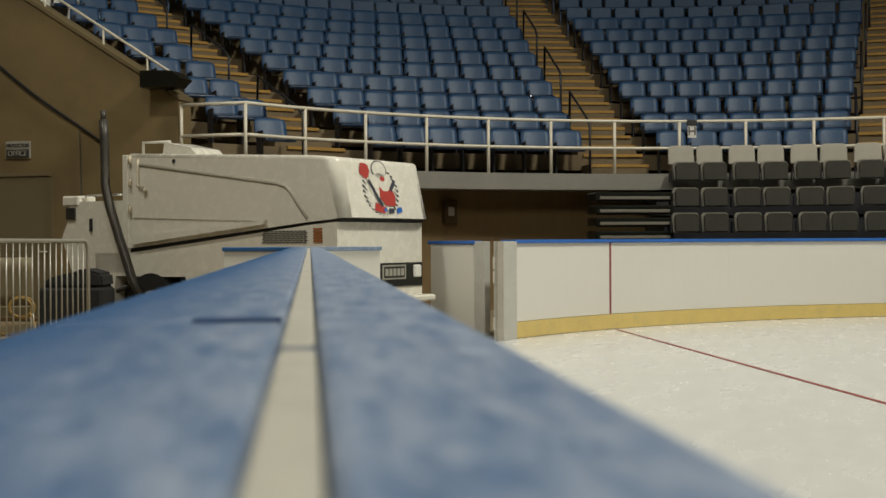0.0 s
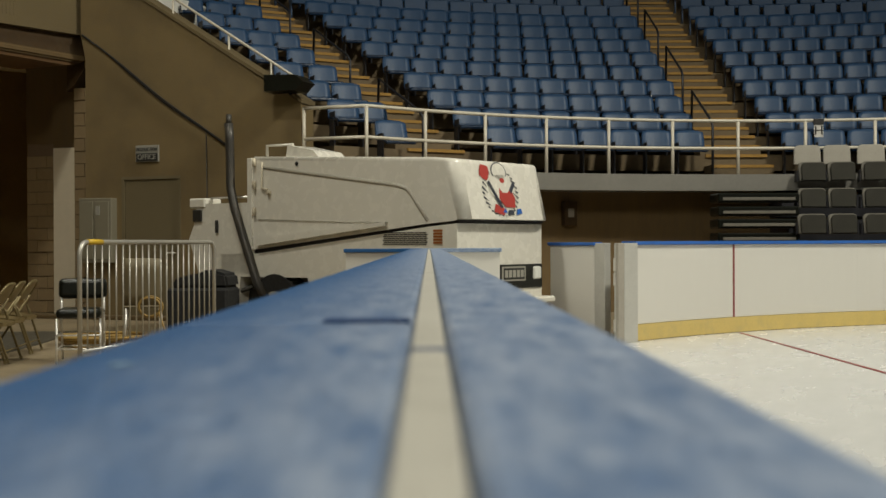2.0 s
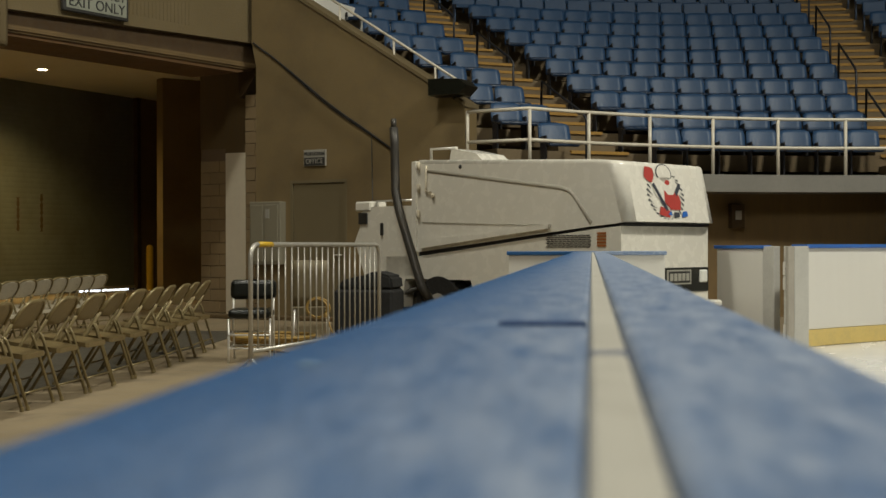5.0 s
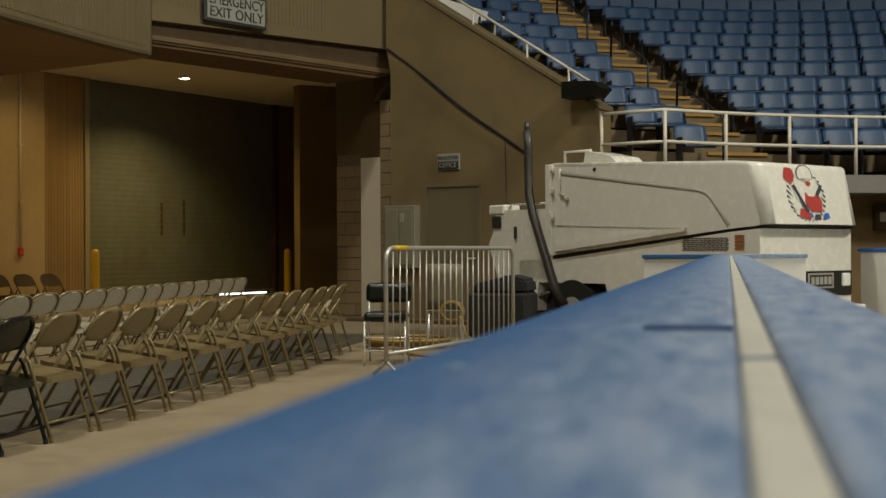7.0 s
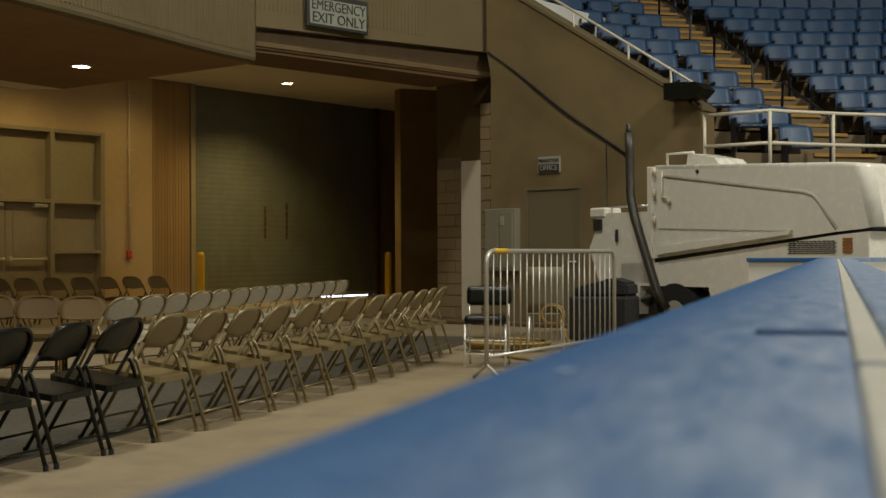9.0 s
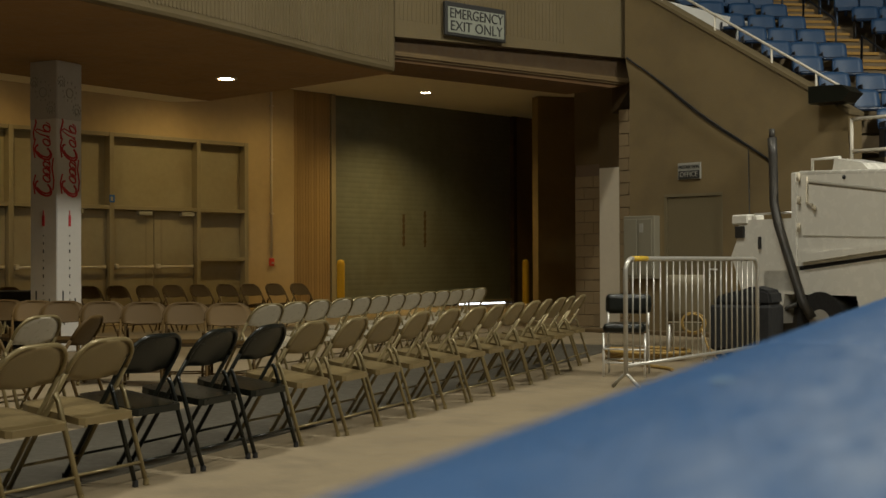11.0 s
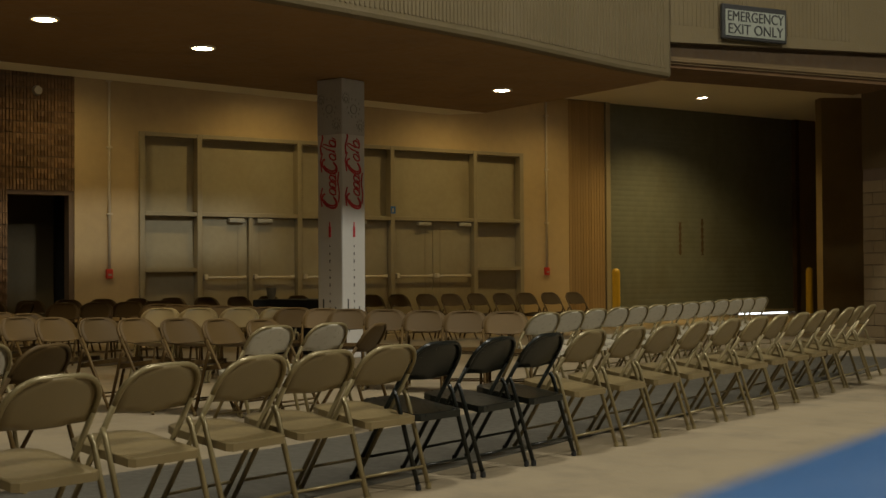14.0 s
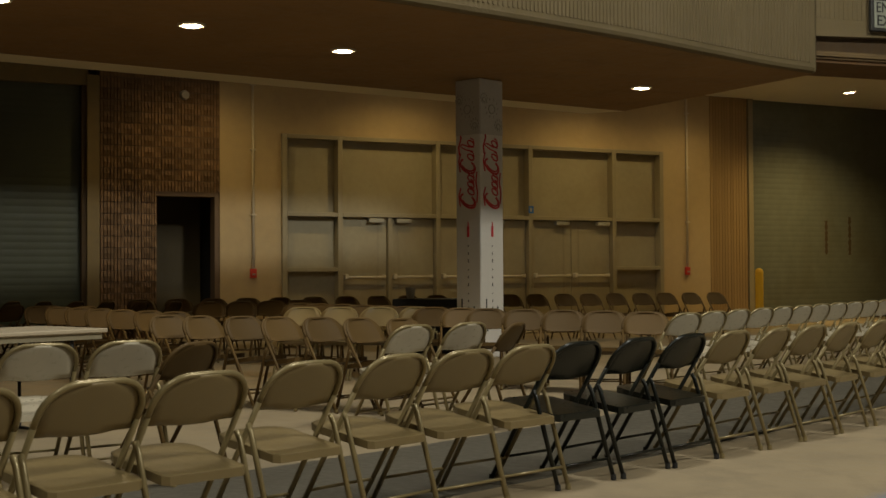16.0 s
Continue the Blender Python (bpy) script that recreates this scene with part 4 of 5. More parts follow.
for i in range(NROWS):
    bm = bmesh.new()
    arc_strip(bm, SC, RR + 0.35 + i * TREAD if i else RR + 0.9, RR + 0.35 + (i + 1) * TREAD + 0.02, D0, D1, ZD - 0.26 + i * RISE, ZD + i * RISE, 40)
    if terr is None:
        terr = setting("floor_bowl_terrace", bm, M_TREAD, "stepped concrete terrace of the seating bowl", "terrace")
    else:
        part("terrace_step", bm, M_TREAD, terr)
bm = bmesh.new()
arc_strip(bm, SC, RR + 0.35 + NROWS * TREAD, RR + 0.7 + NROWS * TREAD, D0, D1, 0, 16, 40)
setting("wall_bowl_back", bm, M_WALL, "plain closing wall behind the seats", "wall")
bm = bmesh.new()
arc_strip(bm, SC, RR + 0.55, RR + 0.75, D0, D1, 0, ZD - 0.262, 40)
setting("wall_under_bowl", bm, M_UNDERBOWL, "dark brown ribbed wall under the seating bowl", "wall")

# aisle steps with ochre nosings
for a in AISLES:
    st = thing("aisle_stair", Matrix.Identity(4), "concrete aisle steps with worn ochre nosings", "stairs", "bowl aisles")
    for i in range(NROWS - 1):
        for h in (0, 1):
            R = RR + 0.35 + (i + 1) * TREAD - TREAD * 0.5 * (1 - h) - 0.02
            z = ZD + i * RISE + (0.2 if h == 0 else 0.4)
            w = math.degrees(0.52 / R)
            if h == 0:
                bm = bmesh.new()
                arc_strip(bm, SC, R, R + 0.44, a - w, a + w, z - 0.2, z, 2)
                part("step", bm, M_TREAD, st)
            bm = bmesh.new()
            arc_strip(bm, SC, R - 0.012, R + 0.05, a - w, a + w, z - 0.045, z + 0.004, 2)
            part("nosing", bm, M_NOSING, st)
    # bent black handrails in the aisle
    for i in range(0, NROWS - 3, 3):
        hr = thing("aisle_handrail", Matrix.Identity(4), "black bent-pipe handrail standing in the aisle", "handrail", "aisle handrails")
        bm = bmesh.new()
        R0, R1 = RR + 0.7 + i * TREAD, RR + 0.7 + (i + 1.6) * TREAD
        dd = a + math.degrees(0.5 / R0)
        tube(bm, [arcpt(SC, R0, dd, ZD + i * RISE), arcpt(SC, R0, dd, ZD + i * RISE + 0.85), arcpt(SC, R0 + 0.1, dd, ZD + i * RISE + 0.95),
                  arcpt(SC, R1, dd, ZD + (i + 1.6) * RISE + 0.95), arcpt(SC, R1 + 0.05, dd, ZD + (i + 2) * RISE)], 0.022, 8)
        part("pipe", bm, M_SEATLEG, hr)


def seat_meshes():
    """A stadium seat facing -y: curved back, tipped pan, leg."""
    out = []
    bm = bmesh.new()
    grid = []
    for iz in range(6):
        w = 0.25 * (1 - 0.08 * (iz / 5) ** 4)
        grid.append([(u / 3 * w, 0.13 + 0.02 * iz - 0.035 * (u / 3) ** 2, 0.465 + iz * 0.063 - (0.03 * (u / 3) ** 4 if iz == 5 else 0)) for u in range(-3, 4)])
    sheet(bm, grid, (0, 0.03, 0.004))
    out.append(("backrest", bm, M_BLUESEAT))
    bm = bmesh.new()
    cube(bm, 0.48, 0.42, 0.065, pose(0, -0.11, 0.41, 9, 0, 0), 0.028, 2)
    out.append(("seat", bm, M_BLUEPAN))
    bm = bmesh.new()
    span(bm, -0.235, -0.205, -0.12, 0.12, 0.0, 0.56, 0.01)
    out.append(("leg", bm, M_SEATLEG))
    return out


proto = None
upper = bmesh.new()
for i in range(NROWS):
    R = RR + 0.35 + i * TREAD + 0.42 if i else RR + 0.62
    z = ZD + i * RISE
    stops = [D1 - 1.5] + [q for a in AISLES for q in (a + math.degrees(0.62 / R), a - math.degrees(0.62 / R))] + [66]
    for hi_, lo_ in zip(stops[::2], stops[1::2]):
        near_part = hi_ > AISLES[-1] + 1
        step = math.degrees((0.51 if near_part else 0.43) / R)
        n = int((hi_ - lo_) / step)
        for k in range(n):
            d = hi_ - (k + 0.5) * (hi_ - lo_) / n
            m = Matrix.Translation(arcpt(SC, R, d, z)) @ Matrix.Rotation(radians((d - 90) * 0.72), 4, "Z") @ Matrix.Diagonal((1 if near_part else 0.85, 1, 1, 1))
            if i < 9 and 79 < d:
                if proto is None:
                    proto = thing("stadium_seat", m, "blue moulded plastic stadium seat on a terrace", "seat", "bowl seats")
                    for nm, b, mm in seat_meshes():
                        part(nm, b, mm, proto)
                else:
                    copy_thing(proto, m)
            else:
                cube(upper, 0.475, 0.05, 0.32, m @ pose(0, 0.16, 0.44, -12, 0, 0), 0.02)
                cube(upper, 0.45, 0.40, 0.07, m @ pose(0, -0.09, 0.40, 8, 0, 0))
                cube(upper, 0.03, 0.24, 0.5, m @ pose(-0.22, 0, 0))
u = link("stadium_seats_far", upper, M_BLUESEAT)
tagged(u, "far rows of blue plastic stadium seats", "seats", "", "stuff")

# railing along the bowl's front
rl = thing("bowl_railing", Matrix.Identity(4), "cream painted pipe railing along the front of the seats", "railing")
for z in (3.06, 2.62):
    bm = bmesh.new()
    tube(bm, [arcpt(SC, RR, d, z) for d in np.linspace(64, 154, 60)] + ([Vector((-8.05, YO - 0.05, z))] if z > 3 else [Vector((-8.05, YO - 0.05, z))]), 0.026, 8)
    part("rail", bm, M_RAIL, rl)
for k in range(13):
    d = 154 - k * 6.93
    bm = bmesh.new()
    tube(bm, [arcpt(SC, RR, d, ZD - 0.1), arcpt(SC, RR, d, 3.05)], 0.026, 8)
    part("rail_post", bm, M_RAIL, rl)
bm = bmesh.new()
tube(bm, [(-8.05, YO - 0.05, 2.2), (-8.05, YO - 0.05, 3.07)], 0.026, 8)
part("rail_post", bm, M_RAIL, rl)
hs = thing("section_sign", Matrix.Translation(arcpt(SC, RR - 0.03, 104.2, 2.79)) @ Matrix.Rotation(radians(104.2 - 90), 4, "Z"), "small section letter plate clipped to the railing", "sign")
bm = bmesh.new()
span(bm, -0.07, 0.07, -0.012, 0.0, 0.0, 0.2)
part("plate", bm, M_PILLAR, hs)
bm = bmesh.new()
span(bm, -0.08, 0.08, -0.03, 0.02, 0.2, 0.29, 0.006)
part("clip", bm, M_SIGNBLACK, hs)
letters("writing", "H", 0.2, M_SIGNBLACK, hs, pose(0, -0.016, 0.1, 90, 0, 0))
sr = thing("stair_wall_rail", Matrix.Identity(4), "pale handrail along the sloping concrete wall", "handrail")
bm = bmesh.new()
tube(bm, [(-11.9, YO + 0.2, 5.83), (-8.35, YO + 0.2, 3.575), (-8.1, YO + 0.2, 3.36)], 0.02, 8)
part("rail", bm, M_RAIL, sr)
for x in (-11.3, -10.35, -9.4, -8.7):
    bm = bmesh.new()
    zt = 3.575 + (-8.35 - x) * (5.83 - 3.575) / 3.55
    tube(bm, [(x, YO + 0.2, zt - 0.45), (x, YO + 0.2, zt)], 0.017, 8)
    part("rail_post", bm, M_RAIL, sr)

# grey retractable seats in front of the bowl


def shell(bm, w0, w1, h, th, m):
    """A padded plate, wider at its top, with round upper corners."""
    prism(bm, [(-w0, 0.0), (w0, 0.0), (w1, h * 0.78), (w1 - 0.012, h * 0.92), (w1 - 0.05, h), (-w1 + 0.05, h), (-w1 + 0.012, h * 0.92), (-w1, h * 0.78)], m, th)
    bmesh.ops.bevel(bm, geom=bm.edges[:], offset=0.01, segments=2, affect="EDGES")
    for f in bm.faces:
        f.smooth = f.calc_area() < 0.003


def folded_seat(m, top):
    t = thing("folding_arena_chair", m, "charcoal tip-up arena chair, folded, " + ("with a grey backrest" if top else "in the stacked bank"), "seat", "retractable seats")
    bm = bmesh.new()
    shell(bm, 0.185, 0.192, 0.285, 0.04, pose(0.012, -0.055, 0, -8, 0, 0))
    part("seat", bm, M_GREYSEAT, t)
    # shell rim kept paler so its colour carries the edge highlight
    bm = bmesh.new()
    shell(bm, 0.205, 0.215, 0.305, 0.05, pose(-0.004, -0.012, -0.006, -8, 0, 0))
    part("seat_shell", bm, M_SEATSHELL, t, "paler rim of the seat shell, edge highlight in its colour")
    if top:
        bm = bmesh.new()
        shell(bm, 0.215, 0.205, 0.31, 0.05, pose(-0.05, 0.14, 0.26, -6, 0, 0))
        part("backrest", bm, M_GREYBACK, t, "grey backrest")
    bm = bmesh.new()
    span(bm, -0.252, -0.232, -0.05, 0.16, -0.02, 0.16, 0.006)
    part("arm", bm, M_SEATLEG, t)
    return t


for dz, dr, d0 in ((2.085, 0.35, 105.34), (1.655, 0.8, 106.0), (1.25, 1.25, 106.76)):
    first = None
    R = RR - dr
    pitch = 3.21 * (RR - 0.35) / R
    for k in range(9):
        d = d0 - k * pitch + (0.1 if k % 2 else -0.1)
        m = Matrix.Translation(arcpt(SC, R, d, dz)) @ Matrix.Rotation(radians(d - 90), 4, "Z")
        if first is None:
            first = folded_seat(m, dz > 1.8)
        else:
            copy_thing(first, m)
bm = bmesh.new()
for row, (dz, dr) in enumerate(((1.9, 0.28), (1.5, 0.72), (1.1, 1.17))):
    arc_strip(bm, SC, RR - dr - 0.02, RR + 0.5, 66, 108.4, dz - 0.38, dz - 0.04, 16)
rb = link("retractable_platform", bm, M_SEATLEG)
tagged(rb, "black stepped platform of the retractable seats", "seating platform")
fb = thing("folded_bench_unit", Matrix.Translation(arcpt(SC, RR - 1.0, 112.6, 0)) @ Matrix.Rotation(radians(22), 4, "Z"), "dark folded bench unit with pale edges under the slab", "bench unit")
for z in (1.12, 1.33, 1.52, 1.72):
    bm = bmesh.new()
    span(bm, -0.62, 0.62, -0.25 + 0.02 * z, 0.3, z, z + 0.14, 0.02)
    part("shelf", bm, M_BLACK, fb)
    bm = bmesh.new()
    span(bm, -0.55, 0.55, -0.275 + 0.02 * z, -0.25 + 0.02 * z, z + 0.03, z + 0.075, 0.004)
    part("edge_strip", bm, M_SEATSHELL, fb, "pale edge strip")
bm = bmesh.new()
span(bm, -0.6, 0.6, -0.1, 0.3, 0.0, 1.12)
part("base", bm, M_BLACK, fb)
SWA = 129.2
sw = thing("switch_box", Matrix.Translation(arcpt(SC, RR + 0.5, SWA, 1.40)) @ Matrix.Rotation(radians(SWA - 90), 4, "Z"), "grey electric switch box on the brown wall", "switch box")
bm = bmesh.new()
span(bm, -0.11, 0.11, -0.08, 0.06, 0, 0.38, 0.008)
part("box", bm, M_HEADER, sw)
bm = bmesh.new()
span(bm, -0.05, 0.05, -0.09, -0.08, 0.13, 0.27)
part("label_plate", bm, M_GREYTRIM, sw)

# ---- ice resurfacer ----
ZF, ZL = Vector((0.953, -0.301, 0)), Vector((0.301, 0.953, 0))
ZN = Vector((-4.6, 13.07, 0))
ZM = Matrix.Translation(ZN) @ Matrix((ZF, ZL, Vector((0, 0, 1)))).transposed().to_4x4()   # x forward, y to its left
zb = thing("ice_resurfacer", ZM, "white ice resurfacing machine parked at the rink gate", "ice resurfacer")
W = 1.72


def q(z):
    return 1.13 + 0.93 * (z - 1.13)


bm = bmesh.new()                              # snow tank, wedge-cut below
tank = [(-3.1, q(1.05)), (-0.36, q(1.36)), (0.0, q(1.39)), (0.05, q(1.405)), (0.14, q(1.41)), (0.0, q(2.12)), (-0.3, q(2.15)), (-3.1, q(2.29))]
prism(bm, tank, Matrix.Identity(4), W)
bm.edges.ensure_lookup_table()
nose = [e for e in bm.edges if abs(e.verts[0].co.z - e.verts[1].co.z) > 0.4 and max(e.verts[0].co.x, e.verts[1].co.x) > 0]
bmesh.ops.bevel(bm, geom=nose, offset=0.15, segments=6, affect="EDGES", profile=0.5)
bmesh.ops.bevel(bm, geom=[e for e in bm.edges if min(e.verts[0].co.z, e.verts[1].co.z) > 1.9 and len(e.link_faces) == 2 and e.calc_face_angle(0) > 0.7], offset=0.05, segments=3, affect="EDGES", profile=0.6)
for f in bm.faces:
    f.smooth = f.calc_area() < 0.12
tk = part("snow_tank", bm, M_WHITE, zb)
bm = bmesh.new()                              # pressed band on the side
tube(bm, [(-2.95, 0.006, q(2.14)), (-0.78, 0.006, q(1.83)), (-0.66, 0.006, q(1.79)), (-0.59, 0.006, q(1.72)), (-0.36, 0.006, q(1.40))], 0.026, 6)
part("side_moulding", bm, M_TRIMLT, tk, "grey pressed moulding line")
bm = bmesh.new()
prism(bm, [(-3.0, q(1.10)), (-0.95, q(1.34)), (-0.93, q(1.39)), (-3.0, q(1.2))], pose(0, -0.05, 0), 0.06)
part("lower_ledge", bm, M_WHITE, tk)
bm = bmesh.new()
tube(bm, [(-3.0, -0.01, q(1.45)), (-0.95, -0.01, q(1.38))], 0.005, 4)
part("panel_seam", bm, M_TRIMLT, tk)
# solid black wedge put where the tank shades the body
bm = bmesh.new()
prism(bm, [(-3.1, q(1.00)), (-0.36, q(1.33)), (0.06, q(1.375)), (0.06, q(1.40)), (-0.36, q(1.362)), (-3.1, q(1.05))], pose(0, 0.03, 0), W - 0.06)
part("shadow_gap", bm, M_RUBBER, zb, "black wedge standing in for the shade under the tank")
bm = bmesh.new()
prism(bm, [(-3.7, 0.36), (-3.4, 0.36), (-3.35, 0.72), (-2.2, 0.72), (-2.1, 0.36), (0.0, 0.36), (0.03, 0.5), (0.03, q(1.36)), (-0.36, q(1.325)), (-3.1, q(0.995)), (-3.7, q(0.99))], pose(0, 0.02, 0), W - 0.04)
bd = part("body", bm, M_WHITE, zb)
bm = bmesh.new()
span(bm, 0.0, 0.05, 0.75, W - 0.03, q(0.56), q(0.86), 0.01)
part("lamp_panel", bm, M_BLACK, zb, "black lamp panel on the nose")
bm = bmesh.new()
span(bm, 0.05, 0.056, 0.84, 1.32, q(0.655), q(0.835))
part("name_plate", bm, M_SIGNWHITE, zb, "pale name plate with dark bars")
bm = bmesh.new()
span(bm, 0.056, 0.06, 0.87, 1.29, q(0.675), q(0.815))
part("plate_field", bm, M_SIGNBLACK, zb)
bm = bmesh.new()
for k in range(5):
    span(bm, 0.06, 0.063, 0.89 + k * 0.08, 0.95 + k * 0.08, q(0.70), q(0.79))
part("plate_bars", bm, M_SIGNWHITE, zb)
for y in (0.12, W - 0.16):
    bm = bmesh.new()
    span(bm, 0.03, 0.075, y - 0.075, y + 0.075, q(0.67), q(0.83), 0.015)
    part("headlight", bm, mat("lamp_glass", (0.75, 0.75, 0.70), 0.1), zb, "square headlight")
bm = bmesh.new()
span(bm, -0.05, 0.22, 0.0, W, 0.42, 0.5, 0.02)
part("front_bumper", bm, M_WHITE, zb)
bm = bmesh.new()
for r in range(7):
    for c in range(11):
        x = -1.02 + c * 0.058 + (0.02 if r % 2 else 0)
        span(bm, x, x + 0.044, 0.010, 0.021, q(1.112 + r * 0.023), q(1.122 + r * 0.023))
part("louvre", bm, M_SIGNBLACK, bd, "dark louvre slots")
bm = bmesh.new()
for r in range(5):
    span(bm, -0.29, -0.17, 0.008, 0.03, q(1.12 + r * 0.036), q(1.145 + r * 0.036))
part("marker_lamp", bm, mat("amber", (0.35, 0.13, 0.04), 0.4), bd, "amber marker lamp with slats")
# round badge on the nose, as plain colour patches


def patch(bm, pts, lift):
    vs = []
    for y, z in pts:
        zz = q(z)
        x = 0.0 + 0.14 * (q(2.12) - zz) / (q(2.12) - q(1.41)) + lift
        vs.append(bm.verts.new((x, 0.78 + (y - 0.84) * 1.2, zz)))
    bm.faces.new(vs)


def oval(cy, cz, ry, rz, n=18, wob=0.0):
    return [(cy + (ry + wob * (i % 2)) * math.cos(a), cz + (rz + wob * (i % 2)) * math.sin(a)) for i, a in enumerate(2 * math.pi * i / n for i in range(n))]


def badge(name, mm, lift, *shapes):
    """One colour layer of the badge."""
    for pts in shapes:
        bm = bmesh.new()
        patch(bm, pts, lift)
        part(name, bm, mm, zb)


BY = 0.84
strokes = []                                  # short dark hair strokes round the rim
for i in range(30):
    a = 2 * math.pi * i / 30
    if 1.2 < a < 1.95:
        continue
    c, d = (BY + 0.29 * math.cos(a), 1.74 + 0.30 * math.sin(a)), (-math.sin(a) * 0.3 - math.cos(a), math.cos(a) * 0.8 - math.sin(a) * 0.4)
    ln = 0.05 + 0.02 * (i % 3)
    strokes.append([(c[0] - 0.011 * d[1], c[1] + 0.011 * d[0]), (c[0] + 0.011 * d[1], c[1] - 0.011 * d[0]), (c[0] + ln * d[0], c[1] + ln * d[1])])
badge("badge_strokes", M_BADGEINK, 0.006, *strokes)
badge("badge_outline", M_BADGEINK, 0.007, oval(BY + 0.02, 2.0, 0.125, 0.115))
badge("badge_field", M_WHITE, 0.009, oval(BY + 0.02, 2.0, 0.112, 0.103), oval(BY + 0.02, 1.80, 0.2, 0.16))
badge("badge_red", M_BADGERED, 0.011, [(BY - 0.04, 1.66), (BY + 0.04, 1.56), (BY + 0.2, 1.56), (BY + 0.22, 1.68), (BY + 0.17, 1.80), (BY + 0.11, 1.74), (BY + 0.03, 1.74), (BY - 0.02, 1.80)],
      oval(BY - 0.22, 1.98, 0.075, 0.09, 9, 0.015), [(BY - 0.16, 1.50), (BY + 0.0, 1.46), (BY + 0.03, 1.54), (BY - 0.12, 1.60)], oval(BY + 0.05, 1.89, 0.04, 0.03))
badge("badge_stick", M_BADGEINK, 0.013, [(BY - 0.2, 1.86), (BY - 0.165, 1.88), (BY - 0.0, 1.56), (BY - 0.04, 1.54)],
      [(BY + 0.16, 1.72), (BY + 0.25, 1.84), (BY + 0.22, 1.88), (BY + 0.14, 1.78)], [(BY + 0.06, 1.47), (BY + 0.16, 1.47), (BY + 0.16, 1.53), (BY + 0.08, 1.53)])
badge("badge_blue", M_BLUEPAINT, 0.013, [(BY + 0.2, 1.47), (BY + 0.3, 1.49), (BY + 0.29, 1.55), (BY + 0.22, 1.54)], [(BY - 0.02, 1.50), (BY + 0.05, 1.49), (BY + 0.03, 1.55)])
# rear: conditioner, mast, hinges, wheels
bm = bmesh.new()
prism(bm, [(-4.3, q(1.2)), (-4.12, q(0.73)), (-3.1, q(0.73)), (-3.1, q(1.68)), (-4.15, q(1.68)), (-4.2, q(1.4))], pose(0, 0.02, 0), W - 0.04)
cd = part("conditioner_body", bm, M_WHITE, zb)
bm = bmesh.new()
span(bm, -4.28, -3.98, 0.0, 0.3, q(1.62), q(1.76), 0.02)
part("rear_box", bm, M_WHITE, cd)
bm = bmesh.new()
span(bm, -4.2, -4.04, -0.012, 0.015, q(1.44), q(1.60), 0.006)
part("dark_hatch", bm, M_SIGNBLACK, cd, "dark square hatch")
bm = bmesh.new()
span(bm, -3.78, -3.74, -0.012, 0.015, q(1.28), q(1.45), 0.004)
part("dark_slot", bm, M_SIGNBLACK, cd, "dark upright slot")
for y in (0.1, W - 0.1):
    bm = bmesh.new()
    tube(bm, [(-3.95, y, q(1.68)), (-3.95, y, q(1.76)), (-3.15, y, q(1.76))], 0.018, 6)
    part("guard_rail", bm, M_STEEL, cd)
bm = bmesh.new()
tube(bm, [(-3.42, -0.1, q(2.72)), (-3.42, -0.1, q(2.86))], 0.035, 8)
part("stack_tip", bm, M_HOSE, zb)
bm = bmesh.new()
tube(bm, [(-3.42, -0.1, q(2.74)), (-3.405, -0.1, q(2.52)), (-3.40, -0.1, q(2.3)), (-3.37, -0.12, q(1.87)), (-3.28, -0.14, q(1.6)), (-2.87, -0.16, q(0.62)), (-2.77, -0.1, 0.45)], 0.056, 12)
part("exhaust_pipe", bm, M_HOSE, zb, "dark bent exhaust stack")
bm = bmesh.new()
span(bm, -3.19, -3.1, -0.02, W, q(1.05), q(2.27), 0.01)
part("tank_back_frame", bm, M_WHITE, zb)
for z in (1.5, 1.85, 2.15):
    bm = bmesh.new()
    tube(bm, [(-3.05, -0.03, q(z)), (-3.05, -0.03, q(z + 0.11))], 0.022, 8)
    part("hinge", bm, M_CREAM, zb)
bm = bmesh.new()
tube(bm, [(-2.92, -0.02, q(2.2)), (-2.92, -0.03, q(1.86)), (-2.82, -0.03, q(1.84))], 0.014, 6)
bmesh.ops.create_uvsphere(bm, u_segments=10, v_segments=6, radius=0.03, matrix=pose(-2.8, -0.03, q(1.8)))
part("latch", bm, M_CREAM, zb)
bm = bmesh.new()
bmesh.ops.create_uvsphere(bm, u_segments=10, v_segments=6, radius=0.025, matrix=pose(-2.35, -0.0, q(2.16)))
part("bolt", bm, M_RUBBER, zb)
bm = bmesh.new()
tube(bm, [(-3.05, 0.2, q(2.28)), (-3.05, 0.2, q(2.44)), (-2.6, 0.2, q(2.43))], 0.02, 6)
part("top_handle", bm, M_WHITE, zb)
bm = bmesh.new()
prism(bm, [(-2.65, q(2.26)), (-2.1, q(2.24)), (-2.2, q(2.33)), (-2.62, q(2.42))], pose(0, 0.12, 0), 0.5)
part("top_cowl", bm, M_WHITE, zb)
for x, y in ((-2.75, 0.0), (-2.75, W - 0.28), (-0.75, 0.0), (-0.75, W - 0.28)):
    bm = bmesh.new()
    bmesh.ops.create_cone(bm, cap_ends=True, segments=28, radius1=0.38, radius2=0.38, depth=0.26, matrix=pose(x, y + 0.14, 0.38, 90, 0, 0))
    wh = part("wheel", bm, M_RUBBER, zb)
    bm = bmesh.new()
    bmesh.ops.create_cone(bm, cap_ends=True, segments=20, radius1=0.2, radius2=0.17, depth=0.28, matrix=pose(x, y + 0.14, 0.38, 90, 0, 0))
    part("rim", bm, M_GREYTRIM, wh)
bm = bmesh.new()
span(bm, -3.95, -3.2, 0.2, W - 0.2, 0.1, 0.62, 0.03)
